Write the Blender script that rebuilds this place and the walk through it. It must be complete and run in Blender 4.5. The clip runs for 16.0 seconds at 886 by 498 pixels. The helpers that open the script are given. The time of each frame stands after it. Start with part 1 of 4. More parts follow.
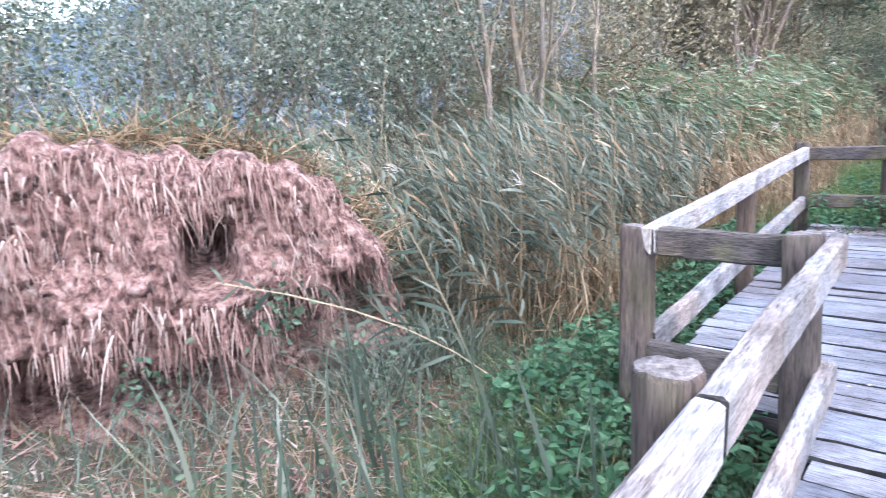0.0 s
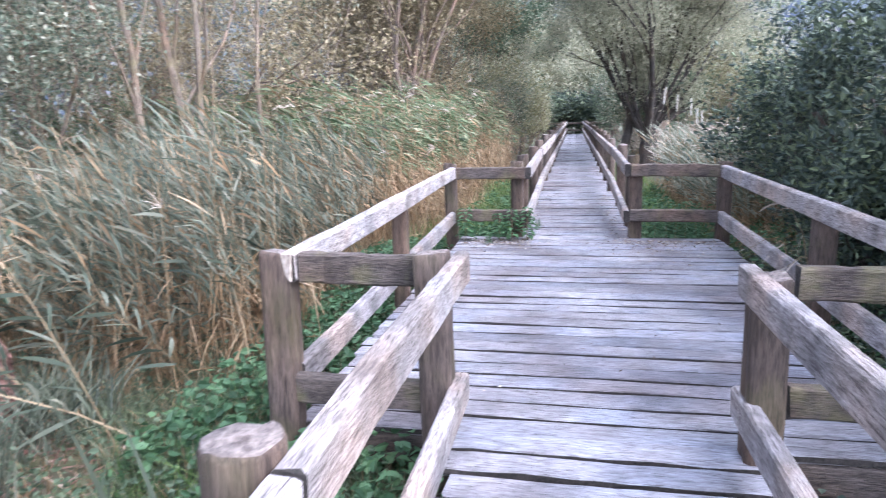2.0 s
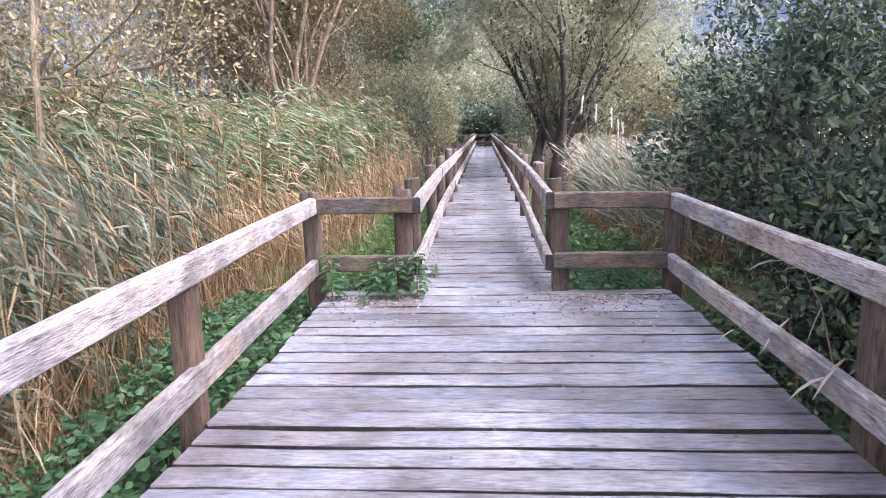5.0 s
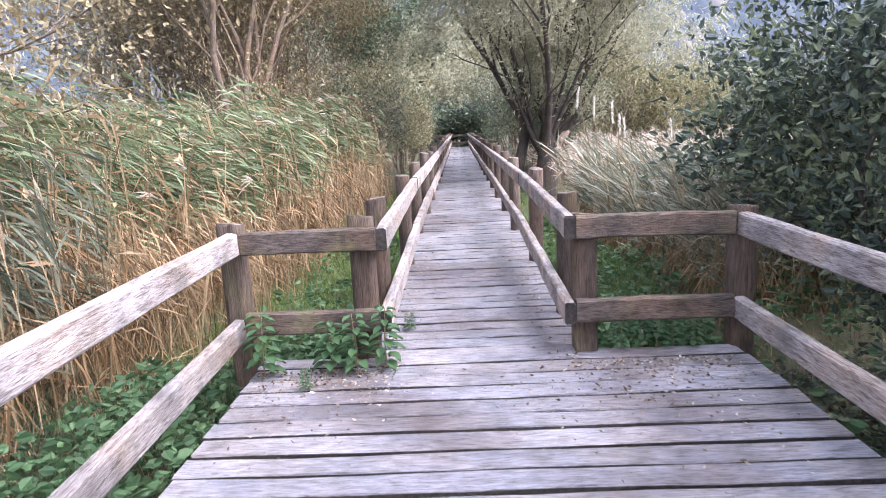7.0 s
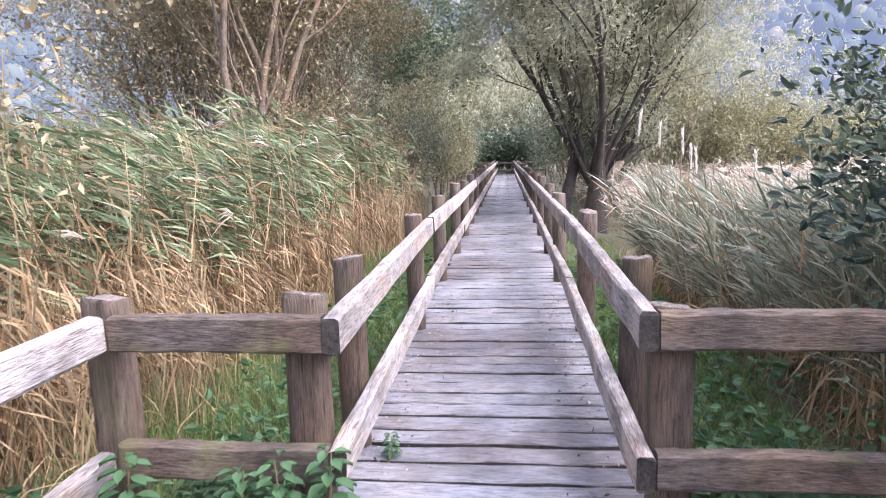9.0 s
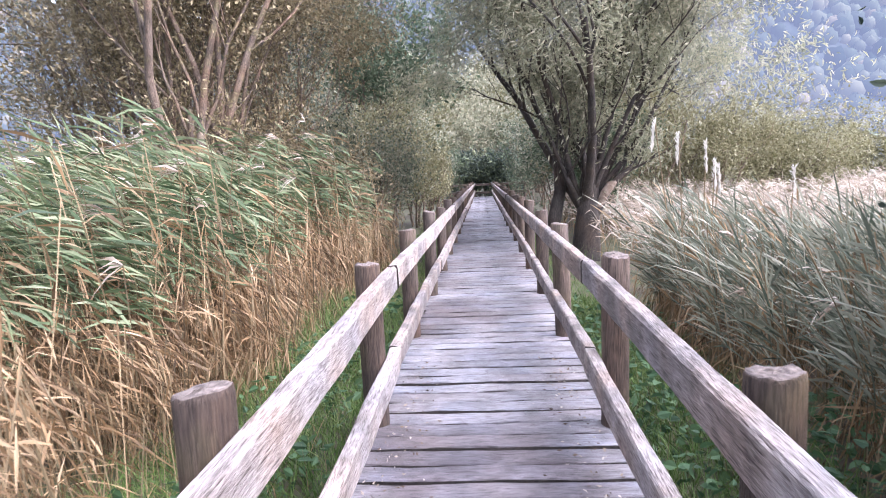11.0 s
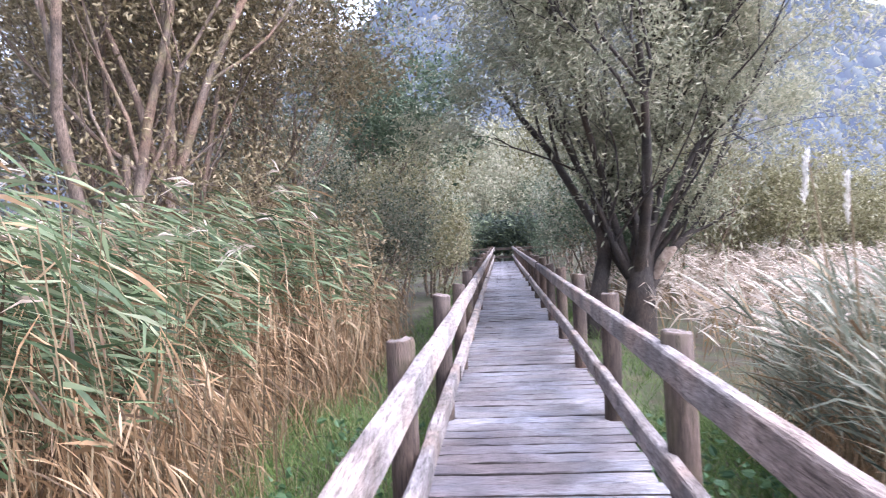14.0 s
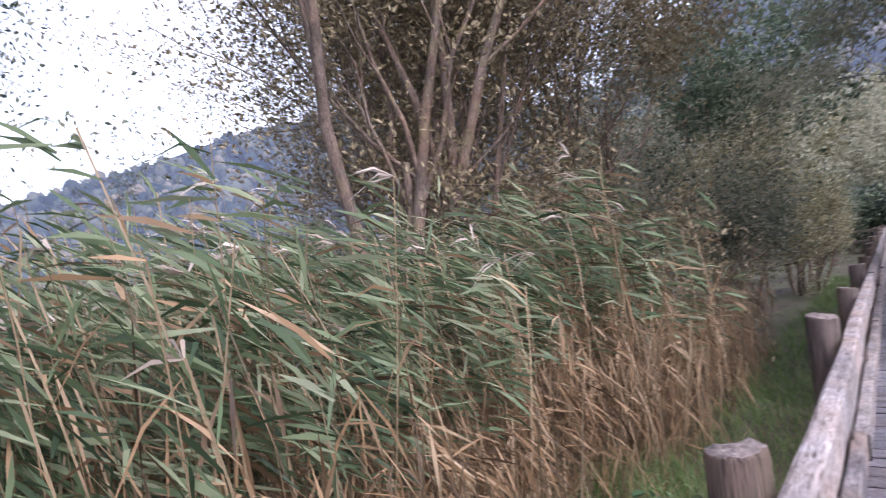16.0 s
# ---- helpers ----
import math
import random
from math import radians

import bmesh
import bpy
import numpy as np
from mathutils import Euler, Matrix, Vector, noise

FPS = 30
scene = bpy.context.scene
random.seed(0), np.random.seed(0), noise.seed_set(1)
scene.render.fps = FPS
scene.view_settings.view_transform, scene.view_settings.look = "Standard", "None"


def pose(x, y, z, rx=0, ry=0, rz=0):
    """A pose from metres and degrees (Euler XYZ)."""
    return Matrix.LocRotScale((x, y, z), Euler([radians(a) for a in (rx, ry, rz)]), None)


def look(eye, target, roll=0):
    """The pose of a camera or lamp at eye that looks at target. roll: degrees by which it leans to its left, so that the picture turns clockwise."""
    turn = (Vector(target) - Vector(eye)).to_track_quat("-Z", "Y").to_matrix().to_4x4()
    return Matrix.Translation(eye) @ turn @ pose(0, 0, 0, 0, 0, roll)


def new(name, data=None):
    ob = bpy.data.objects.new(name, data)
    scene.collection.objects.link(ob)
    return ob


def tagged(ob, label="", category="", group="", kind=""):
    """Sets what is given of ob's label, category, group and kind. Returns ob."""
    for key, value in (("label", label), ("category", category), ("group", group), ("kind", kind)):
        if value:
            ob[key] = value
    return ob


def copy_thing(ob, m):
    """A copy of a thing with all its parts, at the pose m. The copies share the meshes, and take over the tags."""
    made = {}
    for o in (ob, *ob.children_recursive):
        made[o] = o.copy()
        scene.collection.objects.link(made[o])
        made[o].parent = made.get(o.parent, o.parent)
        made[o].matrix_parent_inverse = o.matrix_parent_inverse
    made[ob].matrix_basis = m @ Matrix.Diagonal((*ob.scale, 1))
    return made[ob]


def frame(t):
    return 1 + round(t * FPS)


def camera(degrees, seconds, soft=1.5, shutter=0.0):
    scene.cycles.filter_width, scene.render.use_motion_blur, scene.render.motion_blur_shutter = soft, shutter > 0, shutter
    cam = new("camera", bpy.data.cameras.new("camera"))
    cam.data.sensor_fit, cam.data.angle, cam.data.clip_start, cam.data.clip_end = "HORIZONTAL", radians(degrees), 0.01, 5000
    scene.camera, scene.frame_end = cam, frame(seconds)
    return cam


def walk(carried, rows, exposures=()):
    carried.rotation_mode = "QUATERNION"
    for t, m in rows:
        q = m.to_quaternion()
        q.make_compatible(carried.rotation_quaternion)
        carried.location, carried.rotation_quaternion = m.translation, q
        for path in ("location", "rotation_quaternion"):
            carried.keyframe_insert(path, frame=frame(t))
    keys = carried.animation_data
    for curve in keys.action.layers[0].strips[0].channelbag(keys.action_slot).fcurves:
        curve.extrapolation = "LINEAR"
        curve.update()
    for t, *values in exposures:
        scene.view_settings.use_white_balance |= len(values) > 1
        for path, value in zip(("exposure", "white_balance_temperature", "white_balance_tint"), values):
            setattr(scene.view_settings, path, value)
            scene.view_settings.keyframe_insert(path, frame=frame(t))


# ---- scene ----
cam = camera(69.9, 16.0, soft=1.0, shutter=0.3)
PATH = [
    (0, (-0.157, -3.854, 1.609), (-1.404, -2.346, 1.197), -4.0),
    (0.5, (-0.135, -3.834, 1.609), (-1.183, -2.182, 1.193), -3.3),
    (1, (-0.085, -3.801, 1.614), (-0.993, -2.067, 1.205), -3.3),
    (1.5, (-0.04, -3.708, 1.592), (-0.754, -1.892, 1.155), -3.5),
    (2, (-0.034, -3.461, 1.588), (-0.434, -1.544, 1.183), -1.6),
    (2.5, (0.029, -3.19, 1.587), (-0.188, -1.244, 1.18), -3.6),
    (3, (0.117, -2.838, 1.593), (-0.051, -0.873, 1.26), -2.0),
    (3.5, (0.127, -2.473, 1.565), (-0.021, -0.509, 1.215), -1.4),
    (6, (-0.032, -0.173, 1.571), (-0.143, 1.788, 1.193), -1.7),
    (6.5, (-0.042, 0.224, 1.55), (-0.099, 2.199, 1.242), -1.1),
    (7, (-0.067, 0.7, 1.566), (-0.132, 2.663, 1.189), -2.8),
    (7.5, (0.033, 1.125, 1.566), (-0.095, 3.092, 1.227), -2.4),
    (8, (0.026, 1.592, 1.56), (-0.022, 3.565, 1.235), -0.6),
    (8.5, (0.052, 1.995, 1.555), (-0.058, 3.968, 1.246), -2.2),
    (9, (0.099, 2.413, 1.565), (-0.104, 4.381, 1.272), -1.5),
    (9.5, (0.064, 2.84, 1.572), (-0.02, 4.826, 1.353), -1.4),
    (10, (0.028, 3.237, 1.568), (-0.091, 5.22, 1.332), -2.8),
    (12.3, (-0.01, 5.173, 1.598), (-0.16, 7.164, 1.476), -2.0),
    (12.5, (-0.032, 5.326, 1.612), (-0.056, 7.325, 1.572), -1.2),
    (13, (-0.091, 5.821, 1.606), (-0.083, 7.817, 1.482), -3.9),
    (13.5, (-0.081, 6.301, 1.618), (-0.162, 8.297, 1.515), -2.9),
    (14, (-0.169, 6.782, 1.605), (-0.35, 8.774, 1.58), -2.8),
    (14.5, (-0.257, 7.285, 1.644), (-0.706, 9.233, 1.619), -3.7),
    (15, (-0.244, 7.672, 1.667), (-0.945, 9.545, 1.699), -2.4),
    (15.5, (-0.313, 8.162, 1.629), (-1.187, 9.961, 1.661), -2.3),
    (16, (-0.36, 8.535, 1.618), (-1.513, 10.168, 1.678), -6.9),
]
EXPOSURES = [(0, 2.75, 5150, 11), (3, 2.75, 5700, 18), (7, 2.8, 6050, 19), (13, 2.75, 5750, 21), (15, 2.55, 5650, 22), (16, 1.85, 5800, 25)]
SKY, SUN, HAZE_GLOW = 0.15, 0.6, 0.07
walk(cam, [(t, look(eye, target, roll)) for t, eye, target, roll in PATH], EXPOSURES)

# ---- light: bright overcast late afternoon ----
world = bpy.data.worlds.new("overcast_sky")
scene.world = world
world.use_nodes = True
wn = world.node_tree.nodes
sky = wn.new("ShaderNodeTexSky")
sky.sky_type, sky.sun_disc = "NISHITA", False
sky.sun_elevation, sky.sun_rotation = radians(48), radians(107)
sky.air_density, sky.dust_density, sky.ozone_density = 1.0, 3.0, 1.0
wn["Background"].inputs["Strength"].default_value = SKY
cloud = wn.new("ShaderNodeHueSaturation")
cloud.inputs["Saturation"].default_value = 0.4
world.node_tree.links.new(sky.outputs[0], cloud.inputs["Color"])
world.node_tree.links.new(cloud.outputs[0], wn["Background"].inputs["Color"])
sun_data = bpy.data.lights.new("sun", "SUN")
sun_data.energy, sun_data.angle, sun_data.color = SUN, radians(70), (1.0, 0.97, 0.95)
sun = new("sun", sun_data)
sun.matrix_world = look((26, -8, 30), (0, 0, 0))

rng = np.random.default_rng(11)
GROUND = -0.45


# ---- materials ----
def nodes_of(name):
    m = bpy.data.materials.new(name)
    m.use_nodes = True
    return m, m.node_tree.nodes, m.node_tree.links, m.node_tree.nodes["Principled BSDF"]


def ramp(nt, stops):
    r = nt.new("ShaderNodeValToRGB")
    while len(r.color_ramp.elements) < len(stops):
        r.color_ramp.elements.new(0.5)
    for e, (p, c) in zip(r.color_ramp.elements, stops):
        e.position, e.color = p, (*c, 1)
    return r


def foliage(name, colours, glow=0.35, rough=0.55):
    """Leaves and blades: each takes one of a run of colours; light passes through them."""
    m, nt, lk, bs = nodes_of(name)
    geo = nt.new("ShaderNodeNewGeometry")
    n = len(colours)
    r = ramp(nt, [(i / max(1, n - 1), c) for i, c in enumerate(colours)])
    noi = nt.new("ShaderNodeTexNoise")
    noi.inputs["Scale"].default_value = 0.9
    add = nt.new("ShaderNodeMath")
    add.operation = "MULTIPLY_ADD"
    add.inputs[1].default_value = 0.9
    sub = nt.new("ShaderNodeMath")
    sub.operation = "MULTIPLY_ADD"
    sub.inputs[1].default_value, sub.inputs[2].default_value = 0.8, -0.35
    lk.new(geo.outputs["Position"], noi.inputs["Vector"])
    lk.new(noi.outputs["Fac"], sub.inputs[0])
    lk.new(geo.outputs["Random Per Island"], add.inputs[0])
    lk.new(sub.outputs[0], add.inputs[2])
    lk.new(add.outputs[0], r.inputs[0])
    lk.new(r.outputs[0], bs.inputs["Base Color"])
    bs.inputs["Roughness"].default_value = rough
    bs.inputs["Specular IOR Level"].default_value = 0.35
    tr = nt.new("ShaderNodeBsdfTranslucent")
    mix = nt.new("ShaderNodeMixShader")
    mix.inputs[0].default_value = glow
    lk.new(r.outputs[0], tr.inputs["Color"])
    lk.new(bs.outputs[0], mix.inputs[1])
    lk.new(tr.outputs[0], mix.inputs[2])
    lk.new(mix.outputs[0], nt["Material Output"].inputs["Surface"])
    return m


def timber(name, axis, light, dark, moss=0.0, stain=0.5, tone_range=(0.82, 1.14), wide=False):
    """Weathered wood with grain along a local axis, cracks, stains and a little moss."""
    m, nt, lk, bs = nodes_of(name)
    co, info = nt.new("ShaderNodeTexCoord"), nt.new("ShaderNodeObjectInfo")
    off = nt.new("ShaderNodeVectorMath")
    off.operation = "MULTIPLY_ADD"
    off.inputs[1].default_value = (1, 1, 1)
    shift = nt.new("ShaderNodeVectorMath")
    shift.operation = "SCALE"
    shift.inputs[0].default_value = (37, 23, 51)
    lk.new(info.outputs["Random"], shift.inputs["Scale"])
    lk.new(co.outputs["Object"], off.inputs[0])
    lk.new(shift.outputs[0], off.inputs[2])
    mp = nt.new("ShaderNodeMapping")
    mp.inputs["Scale"].default_value = [(12.0 if wide else 20.0) if i == axis else 150.0 for i in range(3)]
    lk.new(off.outputs[0], mp.inputs["Vector"])
    grain = nt.new("ShaderNodeTexNoise")
    grain.inputs["Scale"].default_value, grain.inputs["Detail"].default_value, grain.inputs["Distortion"].default_value = 1.0, 6.0, 0.6
    lk.new(mp.outputs[0], grain.inputs["Vector"])
    g = ramp(nt, [(0.3, dark), (0.42, tuple(0.55 * a + 0.45 * b for a, b in zip(light, dark))), (0.56, light), (0.74, tuple(min(1, a * 1.3) for a in light))])
    lk.new(grain.outputs["Fac"], g.inputs[0])
    blot = nt.new("ShaderNodeTexNoise")
    blot.inputs["Scale"].default_value, blot.inputs["Detail"].default_value = 3.2, 5.0
    lk.new(off.outputs[0], blot.inputs["Vector"])
    br = ramp(nt, [(0.34, (1 - stain,) * 3), (0.58, (1, 1, 1))])
    lk.new(blot.outputs["Fac"], br.inputs[0])
    mul = nt.new("ShaderNodeMix")
    mul.data_type, mul.blend_type = "RGBA", "MULTIPLY"
    mul.inputs["Factor"].default_value = 1.0
    crack_map = nt.new("ShaderNodeMapping")
    crack_map.inputs["Scale"].default_value = [5.5 if i == axis else 80.0 for i in range(3)]
    lk.new(off.outputs[0], crack_map.inputs["Vector"])
    crack = nt.new("ShaderNodeTexNoise")
    crack.inputs["Scale"].default_value, crack.inputs["Detail"].default_value = 1.7, 3.0
    lk.new(crack_map.outputs[0], crack.inputs["Vector"])
    cr = ramp(nt, [(0.33, (0.36, 0.33, 0.31)), (0.42, (1, 1, 1))])
    lk.new(crack.outputs["Fac"], cr.inputs[0])
    split = nt.new("ShaderNodeMix")
    split.data_type, split.blend_type = "RGBA", "MULTIPLY"
    split.inputs["Factor"].default_value = 1.0
    lk.new(g.outputs[0], split.inputs["A"])
    lk.new(cr.outputs[0], split.inputs["B"])
    lk.new(split.outputs["Result"], mul.inputs["A"])
    lk.new(br.outputs[0], mul.inputs["B"])
    tone = nt.new("ShaderNodeHueSaturation")
    val = nt.new("ShaderNodeMapRange")
    val.inputs["To Min"].default_value, val.inputs["To Max"].default_value = tone_range
    lk.new(info.outputs["Random"], val.inputs["Value"])
    lk.new(val.outputs[0], tone.inputs["Value"])
    lk.new(mul.outputs["Result"], tone.inputs["Color"])
    chip_map = nt.new("ShaderNodeMapping")
    chip_map.inputs["Scale"].default_value = [9.0 if i == axis else 42.0 for i in range(3)]
    lk.new(off.outputs[0], chip_map.inputs["Vector"])
    chip = nt.new("ShaderNodeTexNoise")
    chip.inputs["Scale"].default_value, chip.inputs["Detail"].default_value, chip.inputs["Roughness"].default_value = 1.0, 9.0, 0.72
    lk.new(chip_map.outputs[0], chip.inputs["Vector"])
    chips = ramp(nt, [(0.38, (0.33, 0.3, 0.28)), (0.45, (0.8, 0.78, 0.77)), (0.53, (1, 1, 1)), (0.64, (1.4, 1.4, 1.42))])
    lk.new(chip.outputs["Fac"], chips.inputs[0])
    worn = nt.new("ShaderNodeMix")
    worn.data_type, worn.blend_type = "RGBA", "MULTIPLY"
    worn.inputs["Factor"].default_value = 0.6 if wide else 0.7
    lk.new(tone.outputs[0], worn.inputs["A"])
    lk.new(chips.outputs[0], worn.inputs["B"])
    hue = nt.new("ShaderNodeTexNoise")
    hue.inputs["Scale"].default_value, hue.inputs["Detail"].default_value = 2.1, 4.0
    lk.new(off.outputs[0], hue.inputs["Vector"])
    tints = ramp(nt, [(0.38, (0.9, 0.97, 1.08)), (0.52, (1, 1, 1)), (0.64, (1.04, 0.99, 0.94) if wide else (1.12, 0.97, 0.86))])
    lk.new(hue.outputs["Fac"], tints.inputs[0])
    aged = nt.new("ShaderNodeMix")
    aged.data_type, aged.blend_type = "RGBA", "MULTIPLY"
    aged.inputs["Factor"].default_value = 0.7
    lk.new(worn.outputs["Result"], aged.inputs["A"])
    lk.new(tints.outputs[0], aged.inputs["B"])
    last = aged.outputs["Result"]
    if moss:
        mo = nt.new("ShaderNodeTexNoise")
        mo.inputs["Scale"].default_value, mo.inputs["Detail"].default_value = 5.0, 7.0
        lk.new(off.outputs[0], mo.inputs["Vector"])
        mr = ramp(nt, [(0.52, (0, 0, 0)), (0.68, (moss,) * 3)])
        lk.new(mo.outputs["Fac"], mr.inputs[0])
        mm = nt.new("ShaderNodeMix")
        mm.data_type = "RGBA"
        lk.new(mr.outputs[0], mm.inputs["Factor"])
        lk.new(last, mm.inputs["A"])
        mm.inputs["B"].default_value = (0.21, 0.2, 0.07, 1)
        last = mm.outputs["Result"]
    if wide:
        geo = nt.new("ShaderNodeNewGeometry")
        damp = nt.new("ShaderNodeTexNoise")
        damp.inputs["Scale"].default_value, damp.inputs["Detail"].default_value = 0.75, 6.0
        lk.new(geo.outputs["Position"], damp.inputs["Vector"])
        dr = ramp(nt, [(0.38, (0.55, 0.5, 0.49)), (0.56, (1, 1, 1))])
        lk.new(damp.outputs["Fac"], dr.inputs[0])
        dm = nt.new("ShaderNodeMix")
        dm.data_type, dm.blend_type = "RGBA", "MULTIPLY"
        dm.inputs["Factor"].default_value = 1.0
        lk.new(last, dm.inputs["A"])
        lk.new(dr.outputs[0], dm.inputs["B"])
        last = dm.outputs["Result"]
    lk.new(last, bs.inputs["Base Color"])
    bs.inputs["Roughness"].default_value = 0.5 if wide else 0.75
    bs.inputs["Specular IOR Level"].default_value = 0.35
    bump = nt.new("ShaderNodeBump")
    bump.inputs["Strength"].default_value, bump.inputs["Distance"].default_value = 1.0, 0.008
    lk.new(grain.outputs["Fac"], bump.inputs["Height"])
    lk.new(bump.outputs[0], bs.inputs["Normal"])
    return m


def earth(name, stops, scale, rough=0.9, depth=0.03):
    m, nt, lk, bs = nodes_of(name)
    geo = nt.new("ShaderNodeNewGeometry")
    a = nt.new("ShaderNodeTexNoise")
    a.inputs["Scale"].default_value, a.inputs["Detail"].default_value = scale, 9.0
    a.inputs["Roughness"].default_value = 0.65
    lk.new(geo.outputs["Position"], a.inputs["Vector"])
    r = ramp(nt, stops)
    lk.new(a.outputs["Fac"], r.inputs[0])
    lk.new(r.outputs[0], bs.inputs["Base Color"])
    bs.inputs["Roughness"].default_value = rough
    bump = nt.new("ShaderNodeBump")
    bump.inputs["Strength"].default_value, bump.inputs["Distance"].default_value = 1.0, depth
    lk.new(a.outputs["Fac"], bump.inputs["Height"])
    lk.new(bump.outputs[0], bs.inputs["Normal"])
    return m


PLANK = timber("weathered_deck_board", 0, (0.315, 0.3, 0.325), (0.165, 0.155, 0.168), stain=0.35, tone_range=(0.8, 1.12), wide=True)
RAIL = timber("weathered_rail_timber", 0, (0.345, 0.3, 0.283), (0.2, 0.167, 0.153), stain=0.5)
RAIL_DARK = timber("brown_rail_timber", 0, (0.115, 0.086, 0.07), (0.045, 0.033, 0.027), moss=0.25, stain=0.55)
POST = timber("brown_post_log", 2, (0.118, 0.082, 0.063), (0.05, 0.036, 0.028), moss=0.12)
POST_TOP = earth("weathered_end_grain", [(0.35, (0.06, 0.045, 0.04)), (0.65, (0.24, 0.195, 0.175))], 40, depth=0.01)
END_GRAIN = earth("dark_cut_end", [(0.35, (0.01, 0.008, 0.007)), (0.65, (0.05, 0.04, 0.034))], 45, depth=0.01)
BEAM = timber("dark_bearer_timber", 0, (0.1, 0.075, 0.06), (0.03, 0.022, 0.02))
BARK = timber("grey_brown_bark", 2, (0.24, 0.18, 0.13), (0.09, 0.065, 0.05), moss=0.3)
BARK_WARM = timber("orange_brown_bark", 2, (0.19, 0.135, 0.1), (0.075, 0.052, 0.04), moss=0.25)
BARK_DARK = timber("dark_willow_bark", 2, (0.075, 0.06, 0.05), (0.035, 0.027, 0.023))
STUMP_END = earth("split_pale_wood", [(0.35, (0.2, 0.15, 0.12)), (0.6, (0.42, 0.35, 0.3))], 30, depth=0.008)
MARSH = earth("marsh_ground", [(0.3, (0.02, 0.017, 0.012)), (0.45, (0.06, 0.045, 0.028)), (0.55, (0.045, 0.055, 0.02)), (0.7, (0.12, 0.09, 0.05))], 1.3, depth=0.08)
REDEARTH = earth("red_fibrous_earth", [(0.38, (0.035, 0.016, 0.013)), (0.46, (0.155, 0.072, 0.055)), (0.56, (0.28, 0.158, 0.125)), (0.67, (0.38, 0.275, 0.23))], 13.0, depth=0.09)
ROOTS = foliage("red_brown_roots", [(0.06, 0.026, 0.02), (0.185, 0.096, 0.075), (0.3, 0.19, 0.152), (0.43, 0.34, 0.285)], glow=0.1, rough=0.85)
REED_GREEN = foliage("reed_leaf_green", [(0.033, 0.056, 0.027), (0.085, 0.125, 0.058), (0.15, 0.19, 0.095), (0.29, 0.31, 0.195)])
REED_GREY = foliage("reed_leaf_grey_green", [(0.03, 0.043, 0.03), (0.072, 0.087, 0.058), (0.13, 0.14, 0.1), (0.22, 0.212, 0.155)])
REED_SILVER = foliage("reed_leaf_silver_green", [(0.055, 0.07, 0.05), (0.13, 0.145, 0.105), (0.22, 0.23, 0.17), (0.38, 0.365, 0.29)])
REED_TAN = foliage("reed_leaf_dry", [(0.06, 0.038, 0.022), (0.19, 0.12, 0.062), (0.33, 0.212, 0.112), (0.46, 0.345, 0.22)])
REED_PALE = foliage("reed_plume_pale", [(0.24, 0.185, 0.135), (0.4, 0.325, 0.26), (0.51, 0.435, 0.37), (0.6, 0.54, 0.47)])
PLUME = foliage("white_plume", [(0.6, 0.56, 0.5), (0.75, 0.72, 0.67)], glow=0.4)
STALK = foliage("reed_stalk", [(0.09, 0.07, 0.04), (0.19, 0.14, 0.08), (0.32, 0.235, 0.14)], glow=0.1)
GRASS = foliage("fresh_grass", [(0.03, 0.06, 0.016), (0.075, 0.135, 0.032), (0.13, 0.21, 0.055), (0.23, 0.25, 0.11)])
HERB = foliage("nettle_leaf", [(0.03, 0.065, 0.03), (0.065, 0.13, 0.058), (0.12, 0.2, 0.095)])
SEDGE = foliage("dull_sedge", [(0.025, 0.04, 0.02), (0.06, 0.085, 0.042), (0.105, 0.13, 0.07), (0.19, 0.19, 0.12)])
LEAF_DARK = foliage("dark_bush_leaf", [(0.022, 0.036, 0.03), (0.05, 0.07, 0.052), (0.095, 0.12, 0.08), (0.2, 0.235, 0.12)], glow=0.2, rough=0.5)
LEAF_WILLOW = foliage("willow_leaf", [(0.17, 0.18, 0.12), (0.27, 0.275, 0.185), (0.37, 0.355, 0.25), (0.47, 0.44, 0.33)], glow=0.55)
LEAF_BROWN = foliage("autumn_leaf", [(0.08, 0.062, 0.034), (0.18, 0.142, 0.076), (0.28, 0.226, 0.128), (0.37, 0.305, 0.195)])
LEAF_GREEN = foliage("green_tree_leaf", [(0.035, 0.06, 0.035), (0.075, 0.105, 0.06), (0.13, 0.16, 0.095)])
LEAF_YELLOW = foliage("yellow_shrub_leaf", [(0.1, 0.092, 0.042), (0.185, 0.172, 0.085), (0.265, 0.25, 0.14), (0.33, 0.31, 0.205)])
LEAF_MIX = foliage("thicket_leaf", [(0.035, 0.048, 0.03), (0.085, 0.105, 0.068), (0.15, 0.17, 0.115), (0.24, 0.23, 0.16), (0.34, 0.33, 0.26)])
LITTER = foliage("fallen_leaf", [(0.04, 0.028, 0.022), (0.1, 0.07, 0.05), (0.26, 0.2, 0.15), (0.55, 0.5, 0.44)], glow=0.0, rough=0.9)


